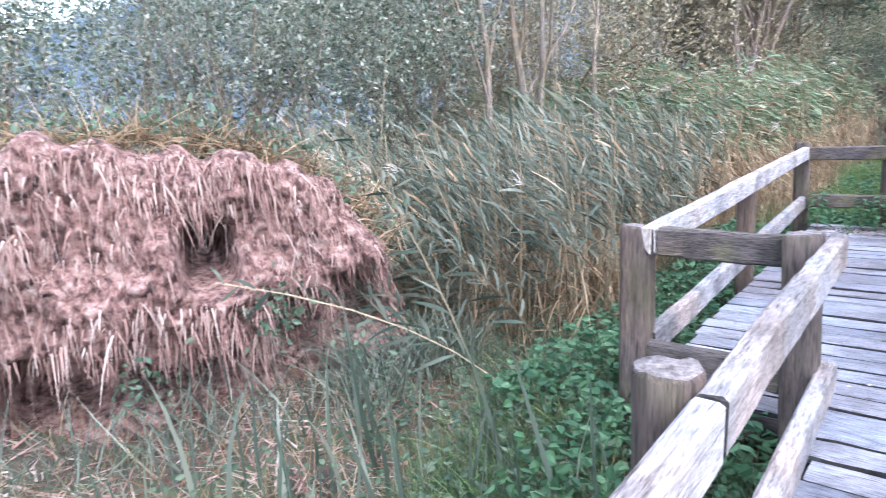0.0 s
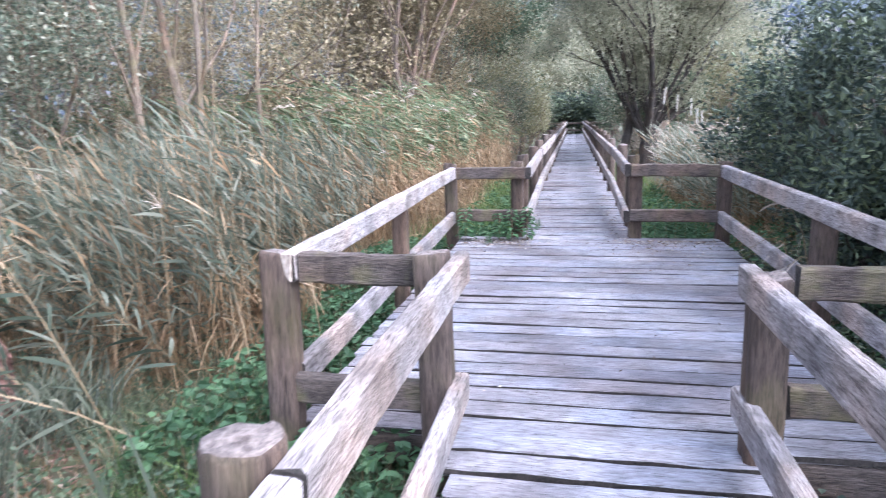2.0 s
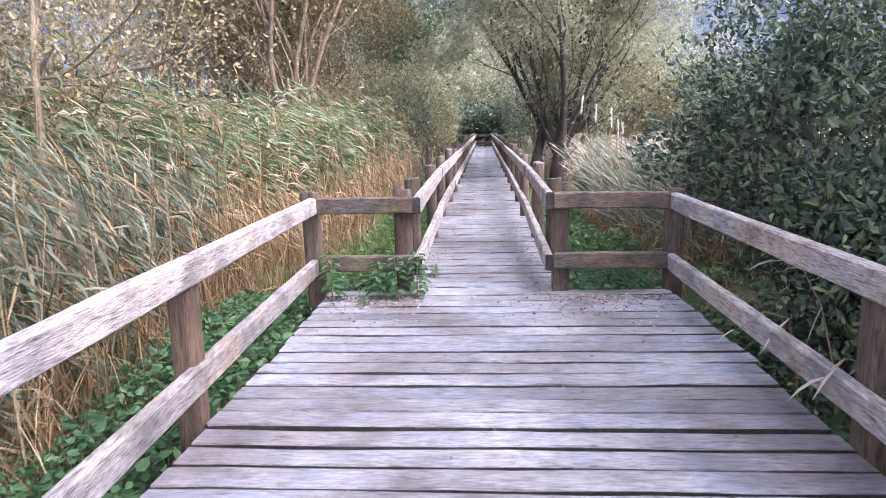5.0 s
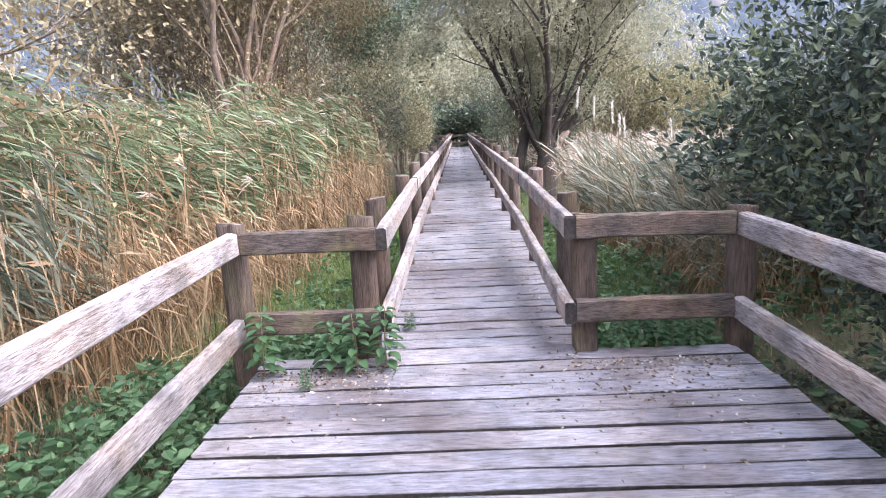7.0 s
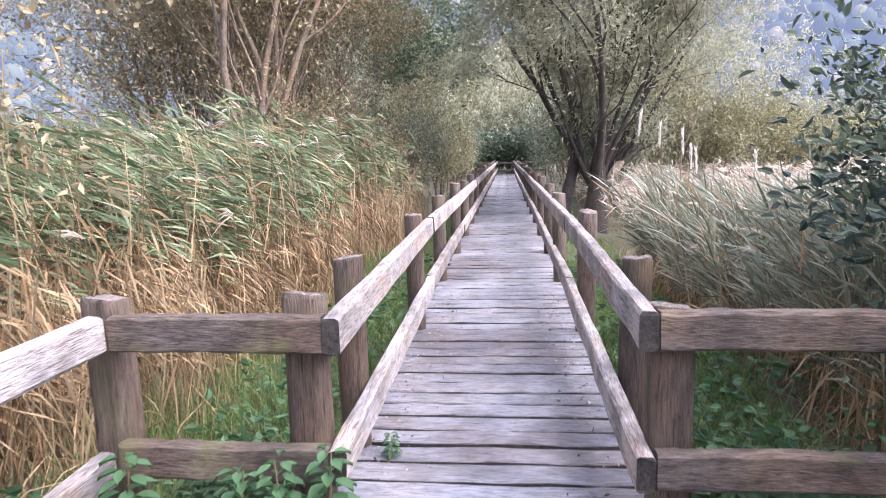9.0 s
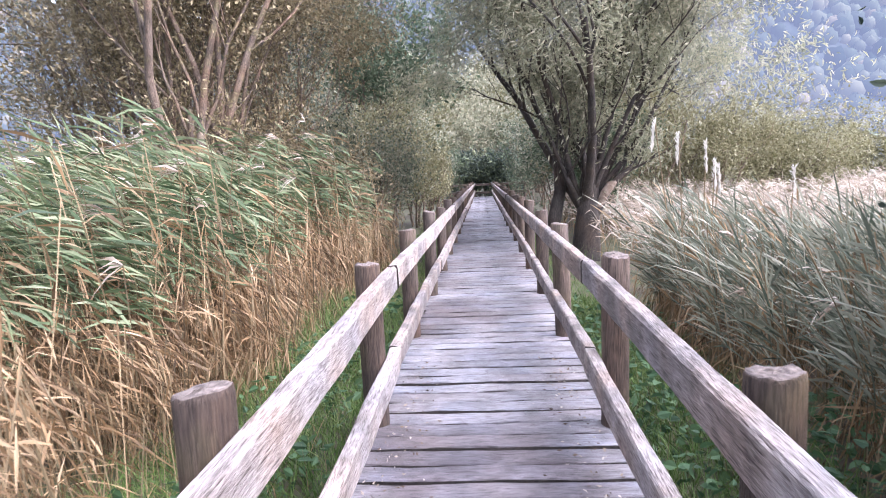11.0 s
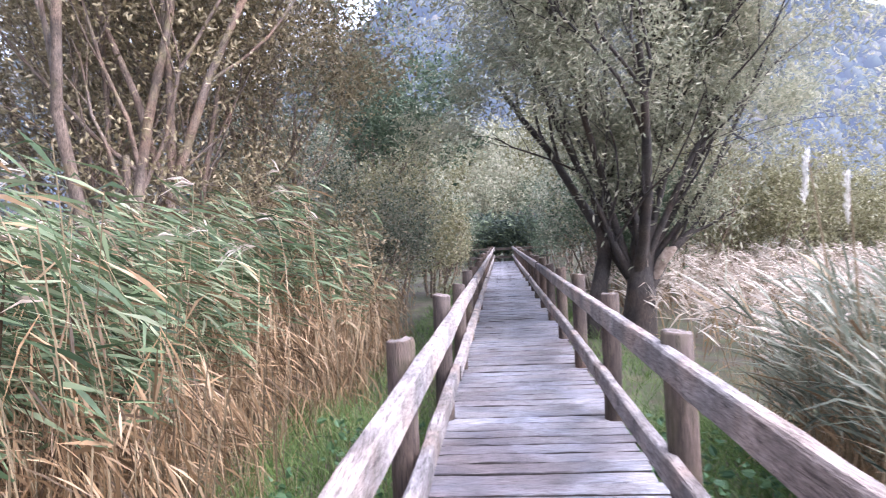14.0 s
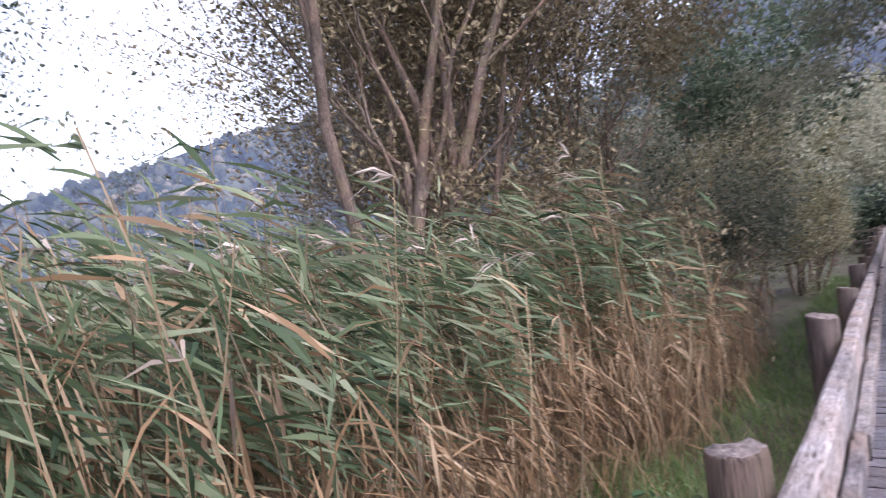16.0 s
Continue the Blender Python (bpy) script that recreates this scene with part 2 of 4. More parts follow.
# ---- mesh helpers ----
class Heap:
    """Gathers many quads with their materials, then makes one mesh."""

    def __init__(self, *mats):
        self.mats, self.v, self.f, self.m, self.n = mats, [], [], [], 0

    def add(self, verts, quads, mat=0):
        self.v.append(np.asarray(verts, float).reshape(-1, 3))
        self.f.append(np.asarray(quads, int).reshape(-1, 4) + self.n)
        self.m.append(np.full(len(self.f[-1]), mat))
        self.n += len(self.v[-1])
        return self

    def mesh(self, name, smooth=False):
        v, f, m = np.concatenate(self.v), np.concatenate(self.f), np.concatenate(self.m)
        me = bpy.data.meshes.new(name)
        me.vertices.add(len(v))
        me.vertices.foreach_set("co", v.astype(np.float32).ravel())
        me.loops.add(f.size)
        me.loops.foreach_set("vertex_index", f.astype(np.int32).ravel())
        me.polygons.add(len(f))
        me.polygons.foreach_set("loop_start", np.arange(0, f.size, 4, dtype=np.int32))
        me.polygons.foreach_set("material_index", m.astype(np.int32))
        me.polygons.foreach_set("use_smooth", np.full(len(f), smooth))
        for mt in self.mats:
            me.materials.append(mt)
        me.update(calc_edges=True)
        return me


def unit(a):
    return a / np.maximum(1e-9, np.linalg.norm(a, axis=-1, keepdims=True))


def blades(heap, base, way, length, width, bend, segs=3, mat=0, shape="blade"):
    """Strips that start at base, go along way and curve by bend towards their tips."""
    n = len(base)
    if not n:
        return
    t = np.linspace(0, 1, segs + 1)
    p = base[:, None] + way[:, None] * (length[:, None] * t)[..., None] + bend[:, None] * (t**2)[None, :, None]
    side = unit(np.cross(way + bend, rng.normal(size=(n, 3))))
    prof = (1 - t) ** 0.7 + 0.04 if shape == "blade" else np.sin(np.pi * (0.12 + 0.86 * t)) if shape == "leaf" else np.ones_like(t)
    w = side[:, None] * (width[:, None] * prof / 2)[..., None]
    v = np.stack([p - w, p + w], 2).reshape(n, -1, 3)
    k = np.arange(segs)[:, None] * 2 + np.array([0, 1, 3, 2])
    q = k[None] + (np.arange(n) * (2 * segs + 2))[:, None, None]
    heap.add(v, q, mat)


def leaves(heap, at, way, size, aspect=0.5, mat=0, full=False):
    """Single leaves with a fold along the middle: pointed diamonds, or full oval blades."""
    n = len(at)
    side = unit(np.cross(way, rng.normal(size=(n, 3))))
    up = np.cross(side, way)
    s = size[:, None]

    def rim(t, w, lift):
        return at + way * s * t + side * s * aspect * w + up * s * lift

    if full:
        v = np.stack([at, rim(0.28, 0.46, 0.08), rim(0.66, 0.38, 0.08), at + way * s - up * s * 0.06, rim(0.66, -0.38, 0.08), rim(0.28, -0.46, 0.08)], 1)
        heap.add(v, np.array([(0, 1, 2, 3), (0, 3, 4, 5)])[None] + (np.arange(n) * 6)[:, None, None], mat)
        return
    v = np.stack([at, rim(0.45, 0.5, 0.1), at + way * s, rim(0.45, -0.5, 0.1)], 1)
    heap.add(v, np.arange(4)[None] + (np.arange(n) * 4)[:, None], mat)


def tube(heap, pts, radii, sides=6, mat=0, cap=False):
    pts, radii = np.asarray(pts, float), np.asarray(radii, float)
    n = len(pts)
    d = unit(np.gradient(pts, axis=0))
    ref = np.array([0.3, 0.9, 0.1]) if abs(d[0, 2]) > 0.6 else np.array([0, 0, 1.0])
    a = unit(np.cross(d, ref))
    b = np.cross(d, a)
    th = np.arange(sides) * 2 * np.pi / sides
    v = pts[:, None] + (a[:, None] * np.cos(th)[None, :, None] + b[:, None] * np.sin(th)[None, :, None]) * radii[:, None, None]
    i, j = np.meshgrid(np.arange(n - 1), np.arange(sides), indexing="ij")
    jn = (j + 1) % sides
    q = np.stack([i * sides + j, i * sides + jn, (i + 1) * sides + jn, (i + 1) * sides + j], -1)
    heap.add(v.reshape(-1, 3), q.reshape(-1, 4), mat)


def part(name, me, parent, label="", m=None):
    ob = new(name, me)
    ob.parent = parent
    if m is not None:
        ob.matrix_basis = m
    return tagged(ob, label) if label else ob


def thing(name, at, label, category, group="", kind=""):
    ob = new(name)
    ob.location = at
    return tagged(ob, label, category, group, kind)


def stuff(name, heap, label, category, smooth=False):
    return tagged(new(name, heap.mesh(name, smooth)), label, category, kind="stuff")


# ---- ground and mountains ----
def hills(x, y):
    h = 0.09 * np.sin(x * 0.9 + 1.3) * np.cos(y * 0.7) + 0.05 * np.sin(x * 2.3 + y * 1.9)
    return GROUND + h * np.clip(60 / (1 + np.hypot(x, y)), 0, 1)


def build_ground():
    a = np.concatenate([-np.geomspace(2500, 14, 22), np.linspace(-13, 13, 80), np.geomspace(14, 2500, 22)])
    b = np.concatenate([-np.geomspace(2500, 14, 16), np.linspace(-12, 52, 130), np.geomspace(54, 2500, 18)])
    x, y = np.meshgrid(a, b, indexing="ij")
    v = np.stack([x, y, hills(x, y)], -1).reshape(-1, 3)
    i, j = np.meshgrid(np.arange(len(a) - 1), np.arange(len(b) - 1), indexing="ij")
    w = len(b)
    q = np.stack([i * w + j, (i + 1) * w + j, (i + 1) * w + j + 1, i * w + j + 1], -1)
    me = Heap(MARSH).add(v, q).mesh("ground", True)
    tagged(new("ground", me), "damp marsh ground of dark earth and moss", "ground", kind="structure")


def mountain_material(name="forested_slope_haze_glow", crowns=False):
    m, nt, lk, bs = nodes_of(name)
    geo = nt.new("ShaderNodeNewGeometry")
    # tree crown shading put into the colour: light cell centres, dark between them
    a = nt.new("ShaderNodeTexVoronoi")
    a.inputs["Scale"].default_value = 0.085
    a.inputs["Randomness"].default_value = 1.0
    lk.new(geo.outputs["Position"], a.inputs["Vector"])
    fine = nt.new("ShaderNodeTexNoise")
    fine.inputs["Scale"].default_value, fine.inputs["Detail"].default_value = 0.02, 9.0
    lk.new(geo.outputs["Position"], fine.inputs["Vector"])
    mixv = nt.new("ShaderNodeMath")
    mixv.operation = "MULTIPLY_ADD"
    mixv.inputs[1].default_value = -0.55
    lk.new(a.outputs["Distance"], mixv.inputs[0])
    lk.new(fine.outputs["Fac"], mixv.inputs[2])
    r = ramp(nt, [(0.05, (0.003, 0.006, 0.008)), (0.25, (0.025, 0.032, 0.03)), (0.6, (0.05, 0.055, 0.05))])
    lk.new(mixv.outputs[0], r.inputs[0])
    if crowns:
        r = ramp(nt, [(0.0, (0.006, 0.012, 0.01)), (0.5, (0.03, 0.038, 0.028)), (0.85, (0.065, 0.068, 0.048)), (1.0, (0.11, 0.09, 0.06))])
        lk.new(geo.outputs["Random Per Island"], r.inputs[0])
    lk.new(r.outputs[0], bs.inputs["Base Color"])
    bs.inputs["Roughness"].default_value = 1.0
    bs.inputs["Specular IOR Level"].default_value = 0.0
    # distance haze is put in as a faint blue emission of the surface
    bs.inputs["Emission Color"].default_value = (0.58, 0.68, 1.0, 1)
    bs.inputs["Emission Strength"].default_value = HAZE_GLOW
    return m


def build_mountain():
    az = np.radians(np.linspace(-100, 100, 420))
    key = [-100, -75, -65, -50, -38, -26, -20, -14.6, -7, 5, 18, 26, 34, 50, 80, 100]
    el = [5, 7, 9.7, 14, 15, 13.0, 13.5, 16.5, 22, 27, 24, 17.5, 13, 10, 8, 6]
    top = np.tan(np.radians(np.interp(np.degrees(az), key, el))) * 700
    s = np.linspace(0, 1, 90)
    A, S = np.meshgrid(az, s, indexing="ij")
    d = 360 + 340 * S
    h = top[:, None] * S**1.15
    x, y = d * np.sin(A), d * np.cos(A)
    bump = np.array([noise.noise((p, q, 0.0)) for p, q in zip((x / 16).ravel(), (y / 16).ravel())]).reshape(x.shape)
    big = np.array([noise.noise((p, q, 5.0)) for p, q in zip((x / 90).ravel(), (y / 90).ravel())]).reshape(x.shape)
    h = h + (np.abs(bump) * 3 + big * 4) * np.minimum(1, S * 4) * (0.5 + 0.5 * (1 - S))
    v = np.stack([x, y, h - 2], -1).reshape(-1, 3)
    i, j = np.meshgrid(np.arange(len(az) - 1), np.arange(89), indexing="ij")
    q = np.stack([i * 90 + j, (i + 1) * 90 + j, (i + 1) * 90 + j + 1, i * 90 + j + 1], -1)
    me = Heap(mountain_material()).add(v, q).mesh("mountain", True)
    n = 5200
    a, t = rng.integers(60, 340, n), rng.integers(2, 88, n)
    at = np.stack([x, y, h - 2], -1)[a, t] + rng.normal(0, 2.5, (n, 3)) * [1, 1, 0]
    rad = rng.uniform(3.2, 7.0, n)
    th, ph = np.arange(6) * np.pi / 3, np.radians([-50, -5, 35, 65, 88])
    ball = np.stack([np.cos(ph)[:, None] * np.cos(th), np.cos(ph)[:, None] * np.sin(th), np.sin(ph)[:, None] * np.ones(6) * 1.15], -1).reshape(-1, 3)
    v = at[:, None] + ball[None] * rad[:, None, None] * rng.uniform(0.78, 1.2, (n, 30, 1)) + np.array([0, 0, 1.0]) * (rad * 0.4)[:, None, None]
    k, j = np.meshgrid(np.arange(4), np.arange(6), indexing="ij")
    q = np.stack([k * 6 + j, k * 6 + (j + 1) % 6, (k + 1) * 6 + (j + 1) % 6, (k + 1) * 6 + j], -1).reshape(-1, 4)
    # crowns carry the same blue emission in place of haze
    heap = Heap(mountain_material("haze_glow_tree_crowns", True)).add(v.reshape(-1, 3), (q[None] + (np.arange(n) * 30)[:, None, None]).reshape(-1, 4))
    stuff("far_forest", heap, "autumn forest in painted blue haze covering the mountain slope", "forest", True)
    tagged(new("backdrop_mountain", me), "forested mountain slope in painted blue haze beyond the marsh", "mountain", kind="structure")


build_ground()
build_mountain()


# ---- timber boardwalk ----
def beam_mesh(name, length, thick, high, mat, seed, rough=0.006, segs=14, dark_sides=False):
    """A sawn timber along local x from 0, with worn edges; z = 0 at its top."""
    g = np.random.default_rng(seed)
    c = 0.16 * min(thick, high)
    t2, h2 = thick / 2, high / 2
    ring = np.array([(-t2 + c, h2), (t2 - c, h2), (t2, h2 - c), (t2, -h2 + c), (t2 - c, -h2), (-t2 + c, -h2), (-t2, -h2 + c), (-t2, h2 - c)])
    xs = np.linspace(0, length, segs + 1)
    wob = np.cumsum(g.normal(size=(segs + 1, 2)), 0)
    wob -= np.linspace(0, 1, segs + 1)[:, None] * wob[-1]
    v = np.zeros((segs + 1, 8, 3))
    v[..., 0] = xs[:, None]
    v[..., 1:] = ring[None] + wob[:, None] * rough * 0.22 + g.normal(size=(segs + 1, 8, 2)) * rough * 0.35
    v[..., 2] -= h2
    v[0, :, 0] += g.normal(size=8) * rough * 0.6
    v[-1, :, 0] += g.normal(size=8) * rough * 0.6
    i, j = np.meshgrid(np.arange(segs), np.arange(8), indexing="ij")
    jn = (j + 1) % 8
    q = np.stack([i * 8 + j, i * 8 + jn, (i + 1) * 8 + jn, (i + 1) * 8 + j], -1).reshape(-1, 4)
    e = segs * 8
    caps = [(7, 2, 1, 0), (6, 3, 2, 7), (5, 4, 3, 6), (e, e + 1, e + 2, e + 7), (e + 7, e + 2, e + 3, e + 6), (e + 6, e + 3, e + 4, e + 5)]
    heap = Heap(mat, END_GRAIN).add(v, q)
    # both long side faces take the darker end material
    if dark_sides:
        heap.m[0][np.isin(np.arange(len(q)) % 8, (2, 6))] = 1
    heap.f.append(np.array(caps))
    heap.m.append(np.ones(6, int))
    return heap.mesh(name)


def log_mesh(name, radius, high, seed, square=0.0):
    """A post standing on local z = 0, with an uneven round or squared section and a worn top."""
    g = np.random.default_rng(seed)
    sides, rings = 20, 9
    th = np.arange(sides) * 2 * np.pi / sides
    rad = radius * (1 + square * 0.16 * np.cos(4 * (th - np.pi / 4)) + g.normal(size=sides) * 0.014)
    z = np.linspace(0, 1, rings) * high
    v = np.zeros((rings + 3, sides, 3))
    for k in range(rings):
        r = rad * (1 + 0.015 * np.sin(k * 1.7 + th * 2 + seed))
        v[k] = np.stack([r * np.cos(th), r * np.sin(th), np.full(sides, z[k])], -1)
    tilt = g.normal(size=2) * 0.06
    for k, (s, dz) in enumerate(((0.93, 0.008), (0.5, 0.006), (0.02, 0.009))):
        r = rad * s
        v[rings + k] = np.stack([r * np.cos(th), r * np.sin(th), high + dz + r * (tilt[0] * np.cos(th) + tilt[1] * np.sin(th)) + g.normal(size=sides) * 0.002], -1)
    i, j = np.meshgrid(np.arange(rings + 2), np.arange(sides), indexing="ij")
    jn = (j + 1) % sides
    q = np.stack([i * sides + j, i * sides + jn, (i + 1) * sides + jn, (i + 1) * sides + j], -1)
    heap = Heap(POST, POST_TOP)
    heap.add(v, q[:rings].reshape(-1, 4))
    heap.f.append(q[rings:].reshape(-1, 4))
    heap.m.append(np.ones(2 * sides, int))
    return heap.mesh(name, True)


ROUND = [log_mesh("post", 0.081, 1.0, s) for s in range(4)]
SQUARE = [log_mesh("post", 0.088, 1.0, s + 10, 1.0) for s in range(4)]
count = [0]


def add_post(parent, x, y, top, square=False, bottom=-0.75, wide=1.0):
    count[0] += 1
    k = count[0]
    ob = part("post", (SQUARE if square else ROUND)[k % 4], parent)
    ob.matrix_basis = Matrix.Translation((x, y, bottom)) @ pose(0, 0, 0, rng.normal() * 0.6, rng.normal() * 0.6, (0 if square else k * 53)) @ Matrix.Diagonal((wide, wide, top - bottom, 1))


def add_rail(name, parent, a, b, mat, thick=0.075, high=0.155):
    """A rail whose top middle line runs from a to b."""
    count[0] += 1
    a, b = Vector(a), Vector(b)
    d = b - a
    me = beam_mesh(name, d.length, thick, high, mat, count[0])
    m = Matrix.Translation(a) @ d.to_track_quat("X", "Z").to_matrix().to_4x4()
    part(name, me, parent, m=m)


def railing(label, posts, rails, group="boardwalk railings"):
    r = thing("railing", (0, 0, 0), label, "railing", group)
    for p in posts:
        add_post(r, *p)
    for name, a, b, mat in rails:
        add_rail(name, r, a, b, mat)
    return r


TOP, LOW = 0.945, 0.37
# entry section, towards the platform
railing("weathered grey timber railing with a round log post", [(-0.69, -2.42, 0.965, False, -0.75, 1.06), (-0.67, -0.56, 0.945, True), (-0.66, -5.2, 1.02)],
        [("top_rail", (-0.565, -0.46, TOP), (-0.555, -2.46, 0.95), RAIL), ("top_rail", (-0.553, -2.478, 0.948), (-0.55, -7.2, 0.945), RAIL),
         ("lower_rail", (-0.585, -0.44, 0.30), (-0.5, -7.2, 0.33), RAIL)])
railing("weathered grey timber railing beside the entry boards", [(0.84, -0.54, 0.86, True), (0.86, -2.9, 1.0), (0.86, -5.2, 1.0)],
        [("top_rail", (0.755, -0.42, 0.90), (0.76, -7.2, 0.93), RAIL), ("lower_rail", (0.755, -0.42, 0.30), (0.76, -7.2, 0.32), RAIL)])
# platform
railing("brown timber cross railing between corner post and walkway", [(-1.53, -0.54, 0.93, True)],
        [("top_rail", (-1.385, -0.52, TOP), (-0.77, -0.52, TOP - 0.01), RAIL_DARK), ("lower_rail", (-1.44, -0.55, 0.30), (-0.77, -0.55, 0.29), RAIL_DARK)])
railing("brown timber cross railing at the platform's near side", [(1.83, -0.54, 0.93, True)],
        [("top_rail", (0.95, -0.47, 0.90), (1.72, -0.47, 0.9), RAIL_DARK), ("lower_rail", (0.95, -0.47, 0.34), (1.72, -0.47, 0.34), RAIL_DARK)])
side_rail = railing("long weathered side railing of the viewing platform", [(-1.60, 2.1, 0.86, True, -0.75, 0.85)],
        [("top_rail", (-1.44, -0.58, TOP), (-1.60, 4.80, TOP), RAIL), ("lower_rail", (-1.46, -0.5, 0.33), (-1.61, 4.80, 0.35), RAIL)])
railing("long grey side railing of the viewing platform under the bush", [(1.885, 1.85, 0.86, True)],
        [("top_rail", (1.76, -0.58, 0.91), (1.77, 4.86, 0.93), RAIL), ("lower_rail", (1.76, -0.5, 0.33), (1.77, 4.86, 0.36), RAIL)])
railing("brown timber cross railing with nettles growing under it", [(-1.64, 4.98, 0.97, True), (-0.76, 4.98, 0.985, True)],
        [("top_rail", (-1.555, 4.85, TOP - 0.005), (-0.65, 4.85, TOP - 0.01), RAIL_DARK), ("lower_rail", (-1.565, 4.85, 0.375), (-0.65, 4.85, 0.375), RAIL_DARK)])
railing("brown timber cross railing with yellow lichen stains", [(0.765, 4.98, 0.94, True), (1.83, 4.98, 0.95, True)],
        [("top_rail", (0.672, 4.85, 0.955), (1.725, 4.88, 0.935), RAIL_DARK), ("lower_rail", (0.672, 4.85, 0.385), (1.725, 4.87, 0.375), RAIL_DARK)])
chip_heap = Heap(STUMP_END)
chip_heap.add([(0.0, 0.012, 0.0), (0.05, 0.012, 0.0), (0.042, 0.012, -0.15), (0.012, 0.012, -0.12), (0.0, -0.012, -0.004), (0.052, -0.012, -0.002), (0.038, -0.008, -0.14), (0.016, -0.006, -0.11)],
              [(0, 1, 2, 3), (7, 6, 5, 4), (0, 4, 5, 1), (1, 5, 6, 2), (2, 6, 7, 3), (3, 7, 4, 0)])
part("splintered_end", chip_heap.mesh("splintered_end"), side_rail, "pale freshly split end grain", pose(-1.455, -0.6, TOP + 0.004))
# long walkway
END = 48.0
left_posts, right_posts, left_rails, right_rails = [], [], [], []
for k in range(20):
    y = 5.74 + 2.21 * k
    left_posts.append((-0.738 + 0.012 * math.sin(k * 2.1), y + (0.08 if k else -0.08), (1.03, 1.02, 1.075)[min(k, 2)] + 0.03 * math.sin(k * 2.7)))
    right_posts.append((0.748 + 0.012 * math.sin(k * 1.4), y + (0.06 if k == 0 else -0.02), (0.99, 1.015, 1.085)[min(k, 2)] + 0.03 * math.sin(k * 1.9)))
for s, xs, rails, j0 in ((-1, -0.612, left_rails, 8.22), (1, 0.632, right_rails, 8.06)):
    ys = [4.81, j0]
    while ys[-1] < END:
        ys.append(ys[-1] + 4.4)
    for i in range(len(ys) - 1):
        w = 0.008 * math.sin(i * 2.3 + s)
        z0, z1 = (0.945 + 0.012 * s if i == 0 else 1.008 + 0.012 * s), 1.008 + 0.012 * s
        rails.append(("top_rail", (xs, ys[i], z0 + (0.006 * math.sin(i * 3.1 + s) if i else 0)), (xs + w, ys[i + 1] - 0.03, z1 + 0.006 * math.sin(i * 1.7)), RAIL))
        rails.append(("lower_rail", (xs + (0.014 * s if i else 0), ys[i] + 0.006, (0.455 if i else LOW) + 0.008 * math.sin(i * 2.9)), (xs + 0.014 * s - w, ys[i + 1] - 0.012, 0.455 + 0.01 * math.sin(i * 1.1)), RAIL))
railing("long weathered walkway railing on round log posts beside reeds", left_posts, left_rails)
railing("long weathered walkway railing on round log posts beside the willow", right_posts, right_rails)
railing("dark timber cross railing where the boardwalk turns", [(x, 50.6, 1.0) for x in (-3, -1, 1, 3)],
        [("top_rail", (-3.2, 50.5, TOP), (3.2, 50.5, TOP), RAIL_DARK), ("lower_rail", (-3.2, 50.5, LOW), (3.2, 50.5, LOW), RAIL_DARK)])


# ---- banks, reeds and grass ----
def spots(n, x0, x1, y0, y1, keep=None):
    p = np.stack([rng.uniform(x0, x1, n), rng.uniform(y0, y1, n)], -1)
    if keep is not None:
        p = p[keep(p[:, 0], p[:, 1])]
    return np.column_stack([p, hills(p[:, 0], p[:, 1]) - 0.03])


WIND = np.array([-0.92, -0.25, 0.0])


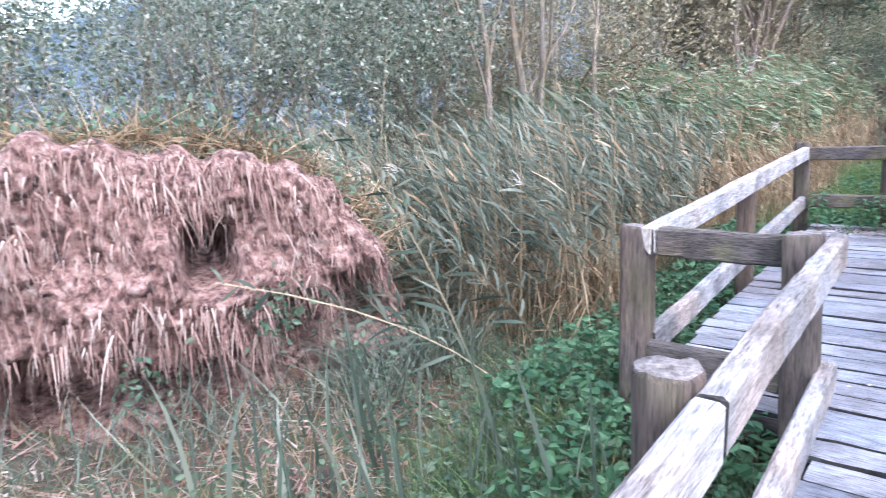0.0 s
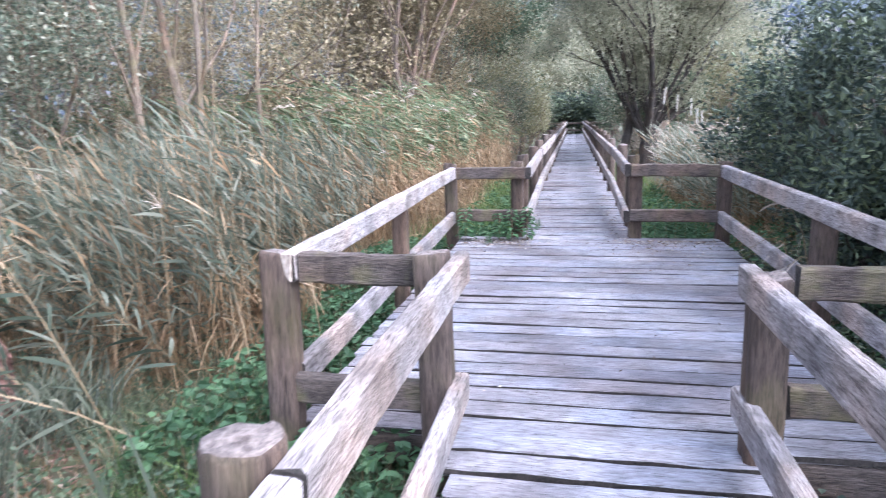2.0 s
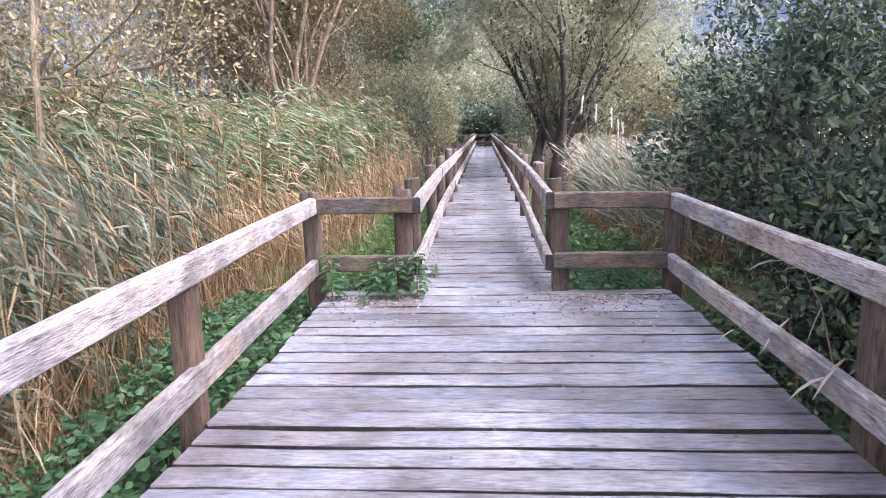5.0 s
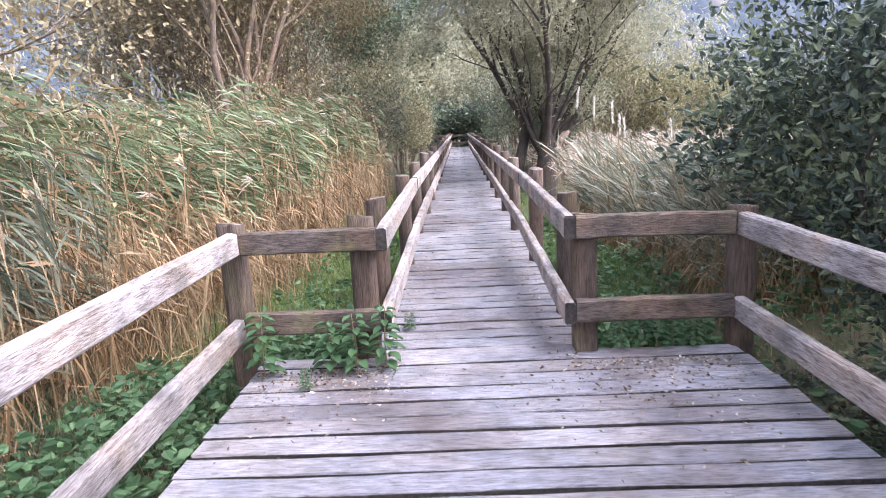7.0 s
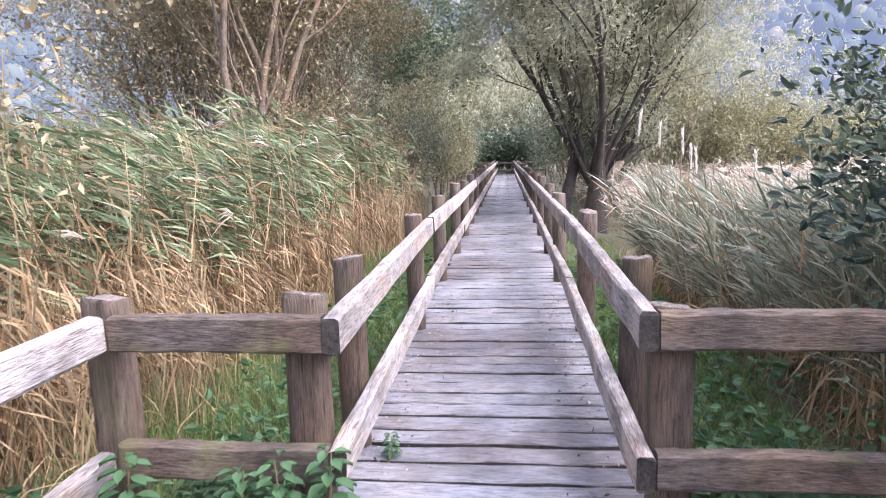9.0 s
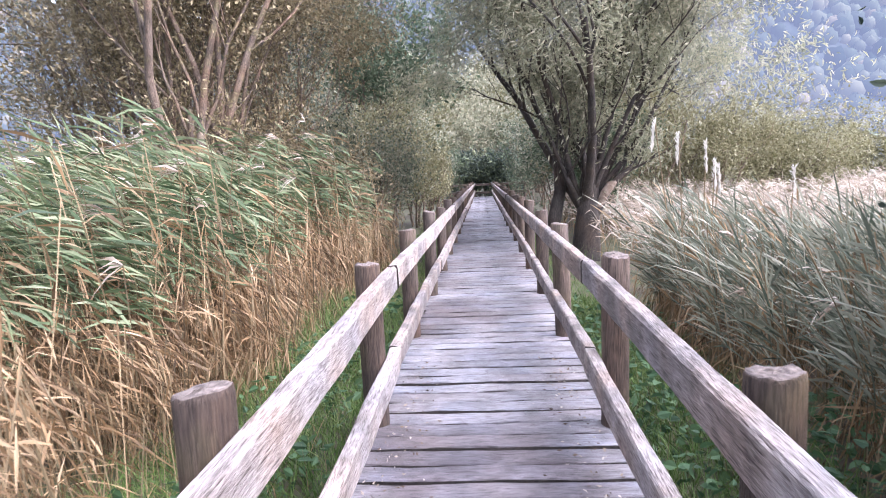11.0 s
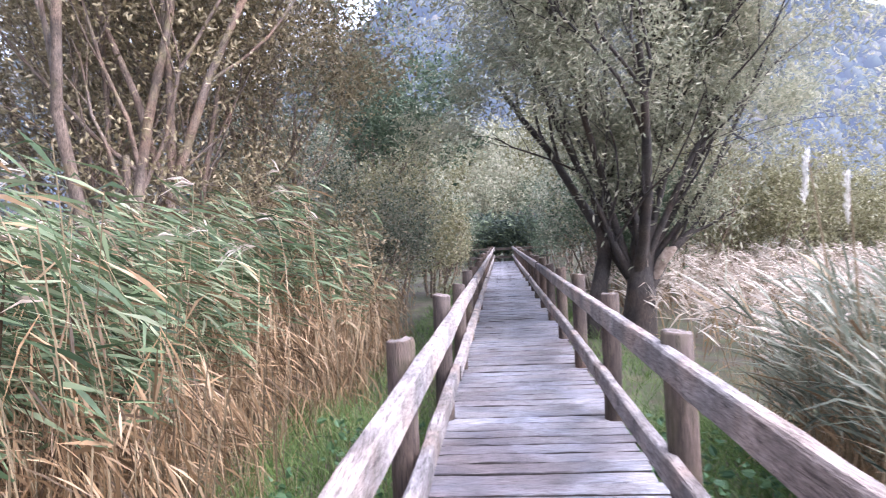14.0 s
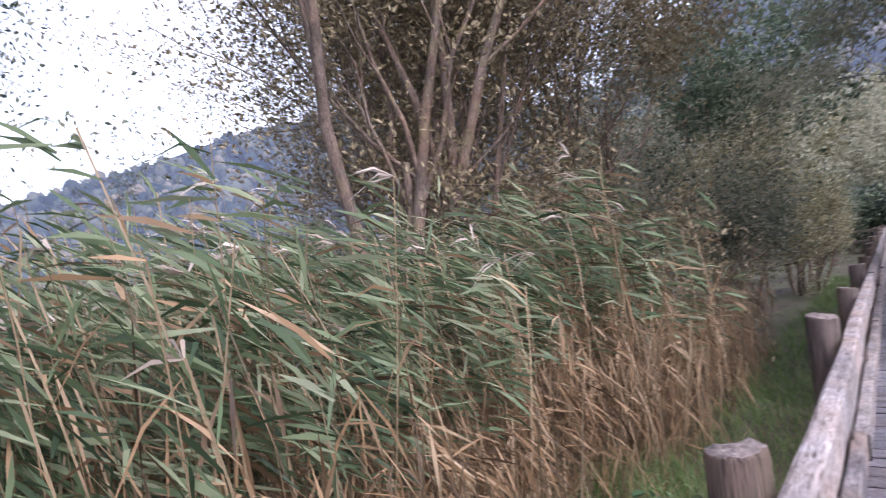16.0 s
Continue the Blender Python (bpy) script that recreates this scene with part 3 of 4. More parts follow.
def reed_bed(name, label, p, high, leaf_mat, dry_from=0.45, per=9, plume=0.25, wind=0.5, leaf_len=0.48, leaf_w=0.024, dead=1.0, up=0.35):
    heap = Heap(STALK, leaf_mat, REED_TAN, REED_PALE)
    n = len(p)
    clump = 0.5 + 0.5 * np.sin(p[:, 0] * 1.9 + 0.8 * np.sin(p[:, 1] * 1.3)) * np.sin(p[:, 1] * 1.5 + np.sin(p[:, 0]))
    L = high * rng.uniform(0.68, 1.1, n) * (0.82 + 0.3 * clump)
    way = unit(np.column_stack([rng.normal(0, 0.13, n), rng.normal(0, 0.13, n), np.ones(n)]))
    bend = WIND * (wind * rng.uniform(0.2, 1.0, n) * L * 0.45)[:, None] + rng.normal(0, 0.05, (n, 3))
    bend[:, 2] -= 0.1 * L
    blades(heap, p, way, L, np.full(n, 0.009), bend, 4, 0, "stalk")
    for k in range(per):
        t = rng.uniform(dry_from, 1.0, n)
        at = p + way * (L * t)[:, None] + bend * (t**2)[:, None]
        out = unit(np.column_stack([rng.normal(0, 0.34, n), rng.normal(0, 0.45, n), rng.normal(up, 0.26, n)]) + WIND * (0.45 + wind))
        ln = leaf_len * rng.uniform(0.45, 1.15, n)
        bd = WIND * (ln * wind * 0.25)[:, None]
        bd[:, 2] -= ln * np.where(rng.random(n) < 0.2, 0.6, 0.16) * rng.uniform(0.4, 1.2, n)
        blades(heap, at, out, ln, leaf_w * rng.uniform(0.6, 1.35, n), bd, 2, 2 if k % 8 == 7 else 1, "leaf")
    for k in range(int(per * dead)):
        use = rng.random(n) < 0.25 + 0.8 * clump
        m = int(use.sum())
        t = rng.uniform(0.06, dry_from + 0.24, m)
        at = p[use] + way[use] * (L[use] * t)[:, None] + bend[use] * (t**2)[:, None]
        out = unit(np.column_stack([rng.normal(-0.15, 0.4, m), rng.normal(0, 0.4, m), rng.normal(-0.7, 0.6, m)]))
        ln = leaf_len * rng.uniform(0.5, 1.3, m)
        bd = np.zeros((m, 3))
        bd[:, 2] -= ln * rng.uniform(0.3, 0.9, m)
        blades(heap, at, out, ln, leaf_w * 0.7 * rng.uniform(0.5, 1.3, m), bd, 2, 2, "leaf")
    pick = rng.random(n) < plume
    tops = (p + way * L[:, None] + bend)[pick]
    m = len(tops)
    for k in range(7):
        out = unit(WIND * 0.8 + np.column_stack([rng.normal(0, 0.3, m), rng.normal(0, 0.3, m), rng.normal(0.45, 0.3, m)]))
        bd = np.zeros((m, 3))
        bd[:, 2] -= 0.12
        blades(heap, tops, out, rng.uniform(0.15, 0.32, m), np.full(m, 0.02), bd, 2, 3, "leaf")
    return stuff(name, heap, label, "reeds")


reed_bed("reed_bed", "tall green reeds with dry tan stems, leaning in the wind",
         spots(4000, -9.5, -1.9, 5.4, 15.6, lambda x, y: (x < -3.0 + 0.1 * (y - 5) - 0.25 * np.sin(y * 1.1)) & (x > -9.5 + (y - 5) * 0.2)), 2.75, REED_GREEN, 0.52, 16, 0.1, 0.42, 0.36, 0.025, 0.9, 0.62)
reed_bed("reed_bed", "grey-green arching reeds in front of a dense thicket",
         spots(1500, -7.5, -2.3, 0.6, 5.6, lambda x, y: x < -2.1 - 0.12 * y), 2.05, REED_GREY, 0.3, 16, 0.0, 0.15, 0.36, 0.018, 0.9, 0.85)
reed_bed("reed_bed", "dark grey-green reeds with drooping leaves beside the walkway",
         spots(1500, 2.0, 6.5, 6.6, 13.0, lambda x, y: x > 2.2 + 0.2 * np.sin(y)), 1.65, REED_SILVER, 0.3, 12, 0.05, 0.25, 0.5, 0.019, 0.9, 0.9)
reed_bed("reed_bed", "wide field of pale dry reeds with feathery heads",
         spots(3400, 2.2, 26.0, 12.0, 30.0, lambda x, y: x > 2.2 + 0.02 * y), 1.55, REED_PALE, 0.5, 5, 0.9, 0.3, 0.45, 0.03, 0.5, 0.7)
reed_bed("reed_bed", "dry tan reeds and low stems beside the boards",
         spots(2100, -4.2, -1.7, 5.2, 20.0, lambda x, y: (x < -1.75 - 0.3 * np.abs(np.sin(y))) & (np.sin(x * 2.6) * np.sin(y * 1.9) > -0.5)), 1.4, REED_TAN, 0.35, 6, 0.0, 0.12, 0.4, 0.015, 1.0, 0.8)


def arching_reeds():
    """Reeds bent over in long arcs, with broad leaves set in two combed ranks."""
    heap = Heap(STALK, REED_GREY, REED_PALE)
    n = 42
    p = spots(n, -4.0, -2.35, -0.35, 2.6)
    lean = unit(np.column_stack([rng.normal(-0.55, 0.3, n), rng.normal(-0.15, 0.3, n), np.ones(n)]))
    L = rng.uniform(1.6, 2.7, n)
    bend = np.column_stack([rng.normal(-0.45, 0.25, n), rng.normal(-0.2, 0.25, n), rng.uniform(-0.5, -0.1, n)])
    blades(heap, p, lean, L, np.full(n, 0.012), bend, 6, 0, "stalk")
    for k in range(22):
        t = np.full(n, 0.25 + 0.73 * k / 21)
        at = p + lean * (L * t)[:, None] + bend * (t**2)[:, None]
        along = unit(lean * L[:, None] + 2 * bend * t[:, None])
        across = unit(np.cross(along, [0.4, -0.9, 0.0])) * (1 if k % 2 else -1)
        ln = rng.uniform(0.22, 0.4, n) * (1.1 - 0.5 * t)
        drop = np.column_stack([-0.06 * np.ones(n), np.zeros(n), -ln * rng.uniform(0.1, 0.5, n)])
        blades(heap, at, unit(along * 0.75 + across * 0.75 + rng.normal(0, 0.14, (n, 3))), ln, rng.uniform(0.022, 0.036, n), drop, 3, 1, "leaf")
    tops = (p + lean * L[:, None] + bend)[::3]
    for k in range(14):
        m = len(tops)
        blades(heap, tops, unit(lean[::3] + rng.normal(0, 0.35, (m, 3))), rng.uniform(0.08, 0.22, m), np.full(m, 0.007), np.tile([-0.05, 0, -0.06], (m, 1)), 2, 2, "leaf")
    stuff("arching_reeds", heap, "broad grey-green reed leaves combed along bent stems", "reeds")


arching_reeds()


def grass(name, label, p, high, mat, width=0.008):
    heap = Heap(mat)
    n = len(p)
    way = unit(np.column_stack([rng.normal(0, 0.35, n), rng.normal(0, 0.35, n), np.ones(n)]))
    ln = high * rng.uniform(0.5, 1.2, n)
    bd = np.column_stack([rng.normal(-0.1, 0.25, n), rng.normal(0, 0.25, n), -rng.uniform(0.1, 0.5, n)]) * ln[:, None]
    blades(heap, p, way, ln, np.full(n, width), bd, 3, 0)
    stuff(name, heap, label, "grass")


grass("grass", "fresh green grass growing along the walkway", np.concatenate([
    spots(9000, -2.6, -0.85, 5.1, 14, lambda x, y: x < -0.85), spots(5000, -2.2, -0.85, 14, 34),
    spots(4500, -2.1, -0.8, -3.4, -1.3), spots(900, -2.6, -1.7, -1.6, 0.2), spots(7000, 0.85, 2.1, 5.1, 14), spots(4000, 0.85, 2.2, 14, 34)]), 0.5, GRASS)
grass("grass", "dull green tufts and sedge on the wet bank", np.concatenate([
    spots(17000, -4.2, -0.75, -4.5, 0.5, lambda x, y: (np.hypot(x + 4.1, y + 1.6) > 1.75) & (np.sin(x * 3.1 + 1) * np.sin(y * 2.7) > -0.55)), spots(3500, -3.2, -1.65, 0.4, 5.2), spots(5000, -9, -3, 0, 14)]), 0.5, SEDGE, 0.009)
grass("grass", "dry tan grass on the marsh floor", np.concatenate([
    spots(6000, -9, -1.2, -6, 16), spots(4000, 1.9, 9, 4, 16), spots(1800, -4.8, -1.2, -4.5, 1.5)]), 0.45, REED_TAN)
heap = Heap(REED_GREY)
p = np.concatenate([spots(95, -3.1, -1.15, -3.7, -1.2)])
n = len(p)
blades(heap, p, unit(np.column_stack([rng.normal(0, 0.1, n), rng.normal(0, 0.1, n), np.ones(n)])), rng.uniform(0.55, 1.1, n), np.full(n, 0.036), rng.normal(0, 0.1, (n, 3)), 4, 0)
stuff("iris_leaves", heap, "upright grey-green sword leaves on the near bank", "plants")


def herbs(name, label, p, size, mat, high=0.35):
    """Low leafy plants: leaves in layers on short stems."""
    heap = Heap(mat, STALK)
    n = len(p)
    for k in range(7):
        at = p + np.column_stack([rng.normal(0, 0.07, n), rng.normal(0, 0.07, n), rng.uniform(0.15, 1, n) * high])
        w = unit(np.column_stack([rng.normal(0, 1, n), rng.normal(0, 1, n), rng.normal(0.0, 0.3, n)]))
        leaves(heap, at, w, size * rng.uniform(0.6, 1.3, n), 0.68, 0, True)
    blades(heap, p, np.tile([0, 0, 1.0], (n, 1)), np.full(n, high), np.full(n, 0.006), rng.normal(0, 0.05, (n, 3)), 2, 1)
    stuff(name, heap, label, "plants")


herbs("undergrowth", "low broad green leaves crowding against the platform", np.concatenate([
    spots(900, -2.5, -1.62, -0.6, 5.2), spots(230, -1.75, -0.62, -1.7, -0.5), spots(60, -1.2, -0.62, -2.6, -1.6), spots(200, -1.6, -0.9, 4.95, 5.8)]), 0.075, HERB, 0.42)
herbs("undergrowth", "green leaves growing under the platform railing", np.concatenate([
    spots(90, 1.85, 2.8, -1, 5.4), spots(240, 0.9, 1.8, 4.95, 6.0), spots(240, 1.0, 4, 5.6, 9), spots(120, 0.95, 1.9, 6, 13), spots(130, -2.0, -0.95, 6, 13)]), 0.085, HERB, 0.4)
herbs("undergrowth", "dark leaves and twigs on the ground under the bush", np.concatenate([spots(900, 1.9, 3.2, -2.2, 5.2), spots(250, 0.95, 1.9, -2.6, -0.7)]), 0.06, LEAF_DARK, 0.32)
herbs("undergrowth", "small mixed weeds over the wet bank", np.concatenate([spots(500, -3.2, -0.8, -4.2, 0.0), spots(400, -6, -2.4, 0, 4)]), 0.05, LEAF_GREEN, 0.35)


# ---- trees and bushes ----
def in_way(p):
    """Where the path and the platform must stay clear of twigs and leaves."""
    p = np.asarray(p)
    x, y, z = p[..., 0], p[..., 1], p[..., 2]
    return (z < np.where(y > 12, 3.0, 4.5)) & (((np.abs(x) < 1.25) & (y < 51)) | ((x > -2.4) & (x < 2.3) & (y < 5.4)) | (np.hypot(x + 0.4, y - 8.5) < 2.6))


def grow(heap, tips, start, way, length, radius, depth, rg, spread=0.5, lift=0.25, kids=4, sides=6, droop=0.0, org=(0, 0, 0)):
    n = 5 if depth > 1 else 3
    pts, d, at = [np.array(start, float)], np.array(way, float), np.array(start, float)
    for i in range(n):
        d = unit(d + rg.normal(size=3) * (0.07 if depth > 3 else 0.14) + np.array([0, 0, lift * 0.25 - droop * (i / n)]))
        at = at + d * length / n
        if in_way(at + org):
            break
        pts.append(at)
    n = len(pts) - 1
    if n < 2:
        return
    rad = radius * np.linspace(1, 0.42, n + 1)
    tube(heap, pts, rad, sides if depth > 1 else 3)
    if depth <= 1:
        tips.extend((q, d) for q in pts[1:])
        return
    for k in range(kids):
        f = rg.uniform(0.35, 1.0)
        i = min(n - 1, int(f * n))
        q = pts[i] + (pts[i + 1] - pts[i]) * (f * n - i if f < 1 else 1)
        nd = unit(d + rg.normal(size=3) * spread + np.array([0, 0, lift * 0.5]))
        grow(heap, tips, q, nd, length * rg.uniform(0.5, 0.75), radius * 0.36 * (1.2 - 0.5 * f), depth - 1, rg, spread, lift, kids, max(4, sides - 1), droop, org)


def tree(name, label, at, stems, bark, leaf, leaf_n, size, aspect=0.35, scatter=0.25, category="tree", hang=0.0, depth=4, kids=4, spread=0.5, lift=0.25, seed=1, droop=0.0, bare=0.0):
    """stems: (dx, dy, lean x, lean y, length, radius) for each trunk from the base."""
    rg = np.random.default_rng(seed)
    top = thing(name, at, label, category)
    wood, tips = Heap(bark), []
    for dx, dy, lx, ly, ln, rad, *z0 in stems:
        grow(wood, tips, (dx, dy, z0[0] if z0 else -0.1), unit(np.array([lx, ly, 1.0])), ln, rad, depth, rg, spread, lift, kids, 9, droop, np.array(at))
    part("trunk", wood.mesh("trunk", True), top)
    q = np.array([a for a, _ in tips])
    dirs = np.array([b for _, b in tips])
    idx = rg.integers(0, len(q), leaf_n)
    crown = Heap(leaf)
    w = unit(dirs[idx] * 0.5 + rg.normal(size=(leaf_n, 3)) * 0.7 + np.array([-0.25, -0.1, -hang]))
    tight = np.where(rg.random(leaf_n) < 0.75, 0.38, 1.0)[:, None]
    spot = q[idx] + rg.normal(size=(leaf_n, 3)) * scatter * tight
    ok = ~in_way(spot + np.array(at)) & (spot[:, 2] > bare * (0.4 + 0.75 * rg.random(leaf_n)))
    leaves(crown, spot[ok], w[ok], size * rg.uniform(0.6, 1.3, ok.sum()), aspect, 0, leaf is LEAF_DARK and at[1] < 10)
    part("crown", crown.mesh("crown"), top)
    return top


def fan(n, length, radius, lean, seed, ring=0.25):
    rg = np.random.default_rng(seed)
    out = []
    for k in range(n):
        a = 2 * math.pi * (k + rg.uniform(-0.3, 0.3)) / n
        le = lean * rg.uniform(0.4, 1.2)
        out.append((ring * math.cos(a), ring * math.sin(a), le * math.cos(a), le * math.sin(a), length * rg.uniform(0.75, 1.1), radius * rg.uniform(0.7, 1.1)))
    return out


tree("willow_tree", "many-stemmed grey willow with a dark trunk among reeds", (2.3, 18.8, GROUND),
     [(0, 0, 0.05, 0, 2.4, 0.36), (0.05, 0, 0.02, 0, 5.0, 0.2, 1.3)] + [(a, b, c, d, e, f, 1.2) for a, b, c, d, e, f in fan(8, 5.2, 0.11, 0.62, 5, 0.1) + fan(6, 4.2, 0.085, 1.15, 6, 0.12)], BARK_DARK, LEAF_WILLOW, 120000, 0.135, 0.25, 0.42, hang=0.6, kids=4, bare=3.0, spread=0.42, seed=33)
willow = bpy.data.objects["willow_tree"]
STUMP_WOOD = earth("torn_pale_wood", [(0.35, (0.12, 0.08, 0.055)), (0.6, (0.3, 0.23, 0.18))], 9, depth=0.03)
limb = Heap(STUMP_WOOD)
tube(limb, [(0.3, -0.2, 1.2), (0.42, -0.3, 1.5), (0.55, -0.33, 1.68), (0.66, -0.35, 1.74)], [0.08, 0.1, 0.1, 0.03], 9)
part("broken_limb", limb.mesh("broken_limb", True), willow, "torn pale stub of a broken limb")
side_stem = Heap(BARK_DARK)
tube(side_stem, [(-0.75, 0.3, -0.1), (-0.7, 0.3, 0.7), (-0.5, 0.3, 1.6), (-0.6, 0.3, 2.8)], [0.2, 0.17, 0.14, 0.07], 9)
part("side_trunk", side_stem.mesh("side_trunk", True), willow, "short dark second trunk")
tree("alder_tree", "leaning trees with orange-brown trunks and sparse autumn leaves", (-4.9, 13.4, GROUND),
     [(0.2, 0, 0.0, 0.0, 6.2, 0.09), (0.5, 0.1, 0.0, 0.05, 6.4, 0.09), (-0.1, 0.9, -0.02, 0.15, 5.2, 0.06), (0.3, 1.4, 0.05, 0.2, 5.4, 0.06)],
     BARK_WARM, LEAF_BROWN, 46000, 0.085, 0.5, 0.42, seed=3, kids=5, spread=0.4, lift=0.5)
tree("forked_tree", "pinkish forked tree with thin spreading twigs", (-4.2, 14.3, GROUND),
     [(0, 0, 0.0, 0, 3.4, 0.1), (0, 0, -0.32, 0, 3.6, 0.06, 2.6), (0, 0, 0.42, 0, 3.8, 0.065, 2.75), (0, 0.05, 0.08, 0.1, 4.0, 0.06, 2.9)],
     BARK_WARM, LEAF_BROWN, 22000, 0.08, 0.45, 0.45, seed=8, kids=4, spread=0.36, lift=0.4)
tree("twiggy_tree", "grey-brown tree of fine twigs with few leaves", (-4.9, 19.5, GROUND), fan(5, 5.6, 0.08, 0.22, 77), BARK, LEAF_BROWN, 26000, 0.09, 0.45, 0.5, seed=78, kids=5, spread=0.4, lift=0.4)
tree("twiggy_tree", "tall twiggy tree beyond the reed bed", (-6.6, 17.0, GROUND), fan(4, 5.8, 0.08, 0.2, 79), BARK, LEAF_MIX, 22000, 0.09, 0.45, 0.5, seed=80, kids=5, spread=0.4, lift=0.4)
tree("twiggy_tree", "brown-leaved tree at the back of the reed bed", (-8.2, 18.8, GROUND), fan(5, 5.6, 0.09, 0.28, 301), BARK, LEAF_BROWN, 24000, 0.1, 0.45, 0.55, seed=302, kids=5, spread=0.45, lift=0.35)
tree("twiggy_tree", "broad autumn tree far behind the reed bed", (-10.4, 22.5, GROUND), fan(5, 6.2, 0.1, 0.3, 303), BARK, LEAF_MIX, 22000, 0.12, 0.45, 0.55, seed=304, kids=5, spread=0.45, lift=0.35)
tree("twiggy_tree", "thin grey trunks rising behind the arching reeds", (-5.7, 4.3, GROUND), [(0, 0, 0.02, 0, 5.2, 0.07), (0.3, 0.3, 0.05, 0, 5.0, 0.06), (0.6, 0.5, -0.04, 0, 5.4, 0.08), (1.0, 0.9, 0.1, 0, 4.6, 0.05)], BARK, LEAF_MIX, 9000, 0.08, 0.5, 0.4, seed=88, kids=4, spread=0.4, lift=0.5)
tree("twiggy_tree", "dense brown tree standing behind the alders", (-5.5, 16.4, GROUND), fan(4, 5.4, 0.07, 0.13, 91), BARK, LEAF_BROWN, 26000, 0.085, 0.5, 0.5, seed=92, kids=5, spread=0.42, lift=0.4)
tree("green_tree", "slender dark green tree behind the reeds", (-4.6, 29.5, GROUND), fan(4, 5.6, 0.12, 0.18, 4), BARK, LEAF_GREEN, 13000, 0.2, 0.45, 0.45, seed=12, kids=4)
tree("bare_tree", "spreading tree with dark branches against the bright sky", (-12.8, 11.0, GROUND), fan(5, 5.8, 0.15, 0.55, 31), BARK_DARK, LEAF_MIX, 17000, 0.085, 0.4, 0.35, seed=44, kids=4)
tree("alder_tree", "autumn tree with dull brown leaves behind the reed bed", (-8.6, 8.4, GROUND), fan(4, 4.2, 0.1, 0.3, 17), BARK, LEAF_MIX, 18000, 0.075, 0.5, 0.45, seed=51)


def bush(name, label, at, leaf, leaf_n, size, high, lean, stems, seed, aspect=0.5, bark=BARK, scatter=0.3, depth=3):
    return tree(name, label, (at[0], at[1], GROUND), fan(stems, high, 0.05, lean, seed, 0.35), bark, leaf, leaf_n, size, aspect, scatter, "bush", depth=depth, kids=5, spread=0.6, seed=seed)


bush("dark_bush", "dense dark-leaved bush overhanging the platform railing", (3.6, 4.6), LEAF_DARK, 27000, 0.085, 2.6, 0.6, 9, 61, 0.5, BARK_DARK)
bush("dark_bush", "low dark bush pressing against the platform railing", (3.0, 3.3), LEAF_DARK, 13000, 0.09, 1.3, 0.5, 8, 65, 0.5, BARK_DARK)
tall_bush = bush("dark_bush", "tall dark bush with broad leaves beside the platform", (4.2, 1.8), LEAF_DARK, 27000, 0.088, 3.0, 0.6, 9, 62, 0.5, BARK_DARK)
bush("dark_bush", "dark bush with yellowing leaves and hanging twigs", (3.9, -0.8), LEAF_DARK, 20000, 0.09, 3.2, 0.55, 8, 63, 0.5, BARK_DARK)
bush("dark_bush", "low dark bush filling the space under the railing", (3.0, 0.8), LEAF_DARK, 9000, 0.09, 1.2, 0.6, 8, 66, 0.5, BARK_DARK)
bush("dark_bush", "low dark bush beside the platform's near corner", (3.0, -1.0), LEAF_DARK, 9000, 0.09, 1.2, 0.6, 8, 67, 0.5, BARK_DARK)
bush("dark_bush", "low dark bush among the reeds", (4.9, 7.2), LEAF_DARK, 14000, 0.085, 1.9, 0.6, 8, 64, 0.5, BARK_DARK)
# one long twig of the tall bush hangs over the platform
o = np.array([4.2, 1.8, GROUND])
twig = [np.array(q) - o for q in ((3.5, 1.1, 2.2), (2.9, 0.8, 2.42), (2.2, 0.6, 2.42), (1.7, 0.5, 2.33), (1.25, 0.42, 2.2))]
heap = Heap(BARK_DARK, LEAF_DARK)
tube(heap, twig, [0.014, 0.011, 0.008, 0.006, 0.003], 5)
k = rng.uniform(0.8, 4, 70)
i0 = np.minimum(3, k.astype(int))
at = np.array(twig)[i0] + (np.array(twig)[i0 + 1] - np.array(twig)[i0]) * (k - i0)[:, None]
leaves(heap, at, unit(np.column_stack([rng.normal(-0.5, 0.5, 70), rng.normal(0, 0.6, 70), rng.normal(-0.5, 0.3, 70)])), rng.uniform(0.07, 0.12, 70), 0.38, 1)
part("overhanging_twig", heap.mesh("overhanging_twig"), tall_bush, "leafy twig hanging over the boards")
for i, (x, y, h, lf, nn) in enumerate((
        (-9.0, -1.5, 3.2, LEAF_MIX, 9000), (-8.6, 1.4, 3.6, LEAF_MIX, 9000), (-7.4, 4.0, 3.6, LEAF_MIX, 9000), (-6.2, 6.6, 3.4, LEAF_BROWN, 7500),
        (-11.5, 3.5, 4.6, LEAF_MIX, 8000), (-9.6, 6.8, 4.4, LEAF_MIX, 8000), (-8.0, -4.2, 3.2, LEAF_MIX, 8000), (-12.5, -2, 4.4, LEAF_MIX, 7000))):
    bush("thicket_bush", "tangled thicket of twiggy stems and mixed autumn leaves" if lf is LEAF_MIX else "twiggy brown-leaved shrub behind reeds", (x, y), lf, int(nn * 2.4), 0.066, h, 0.35, 9, 70 + i, 0.55, scatter=0.38)
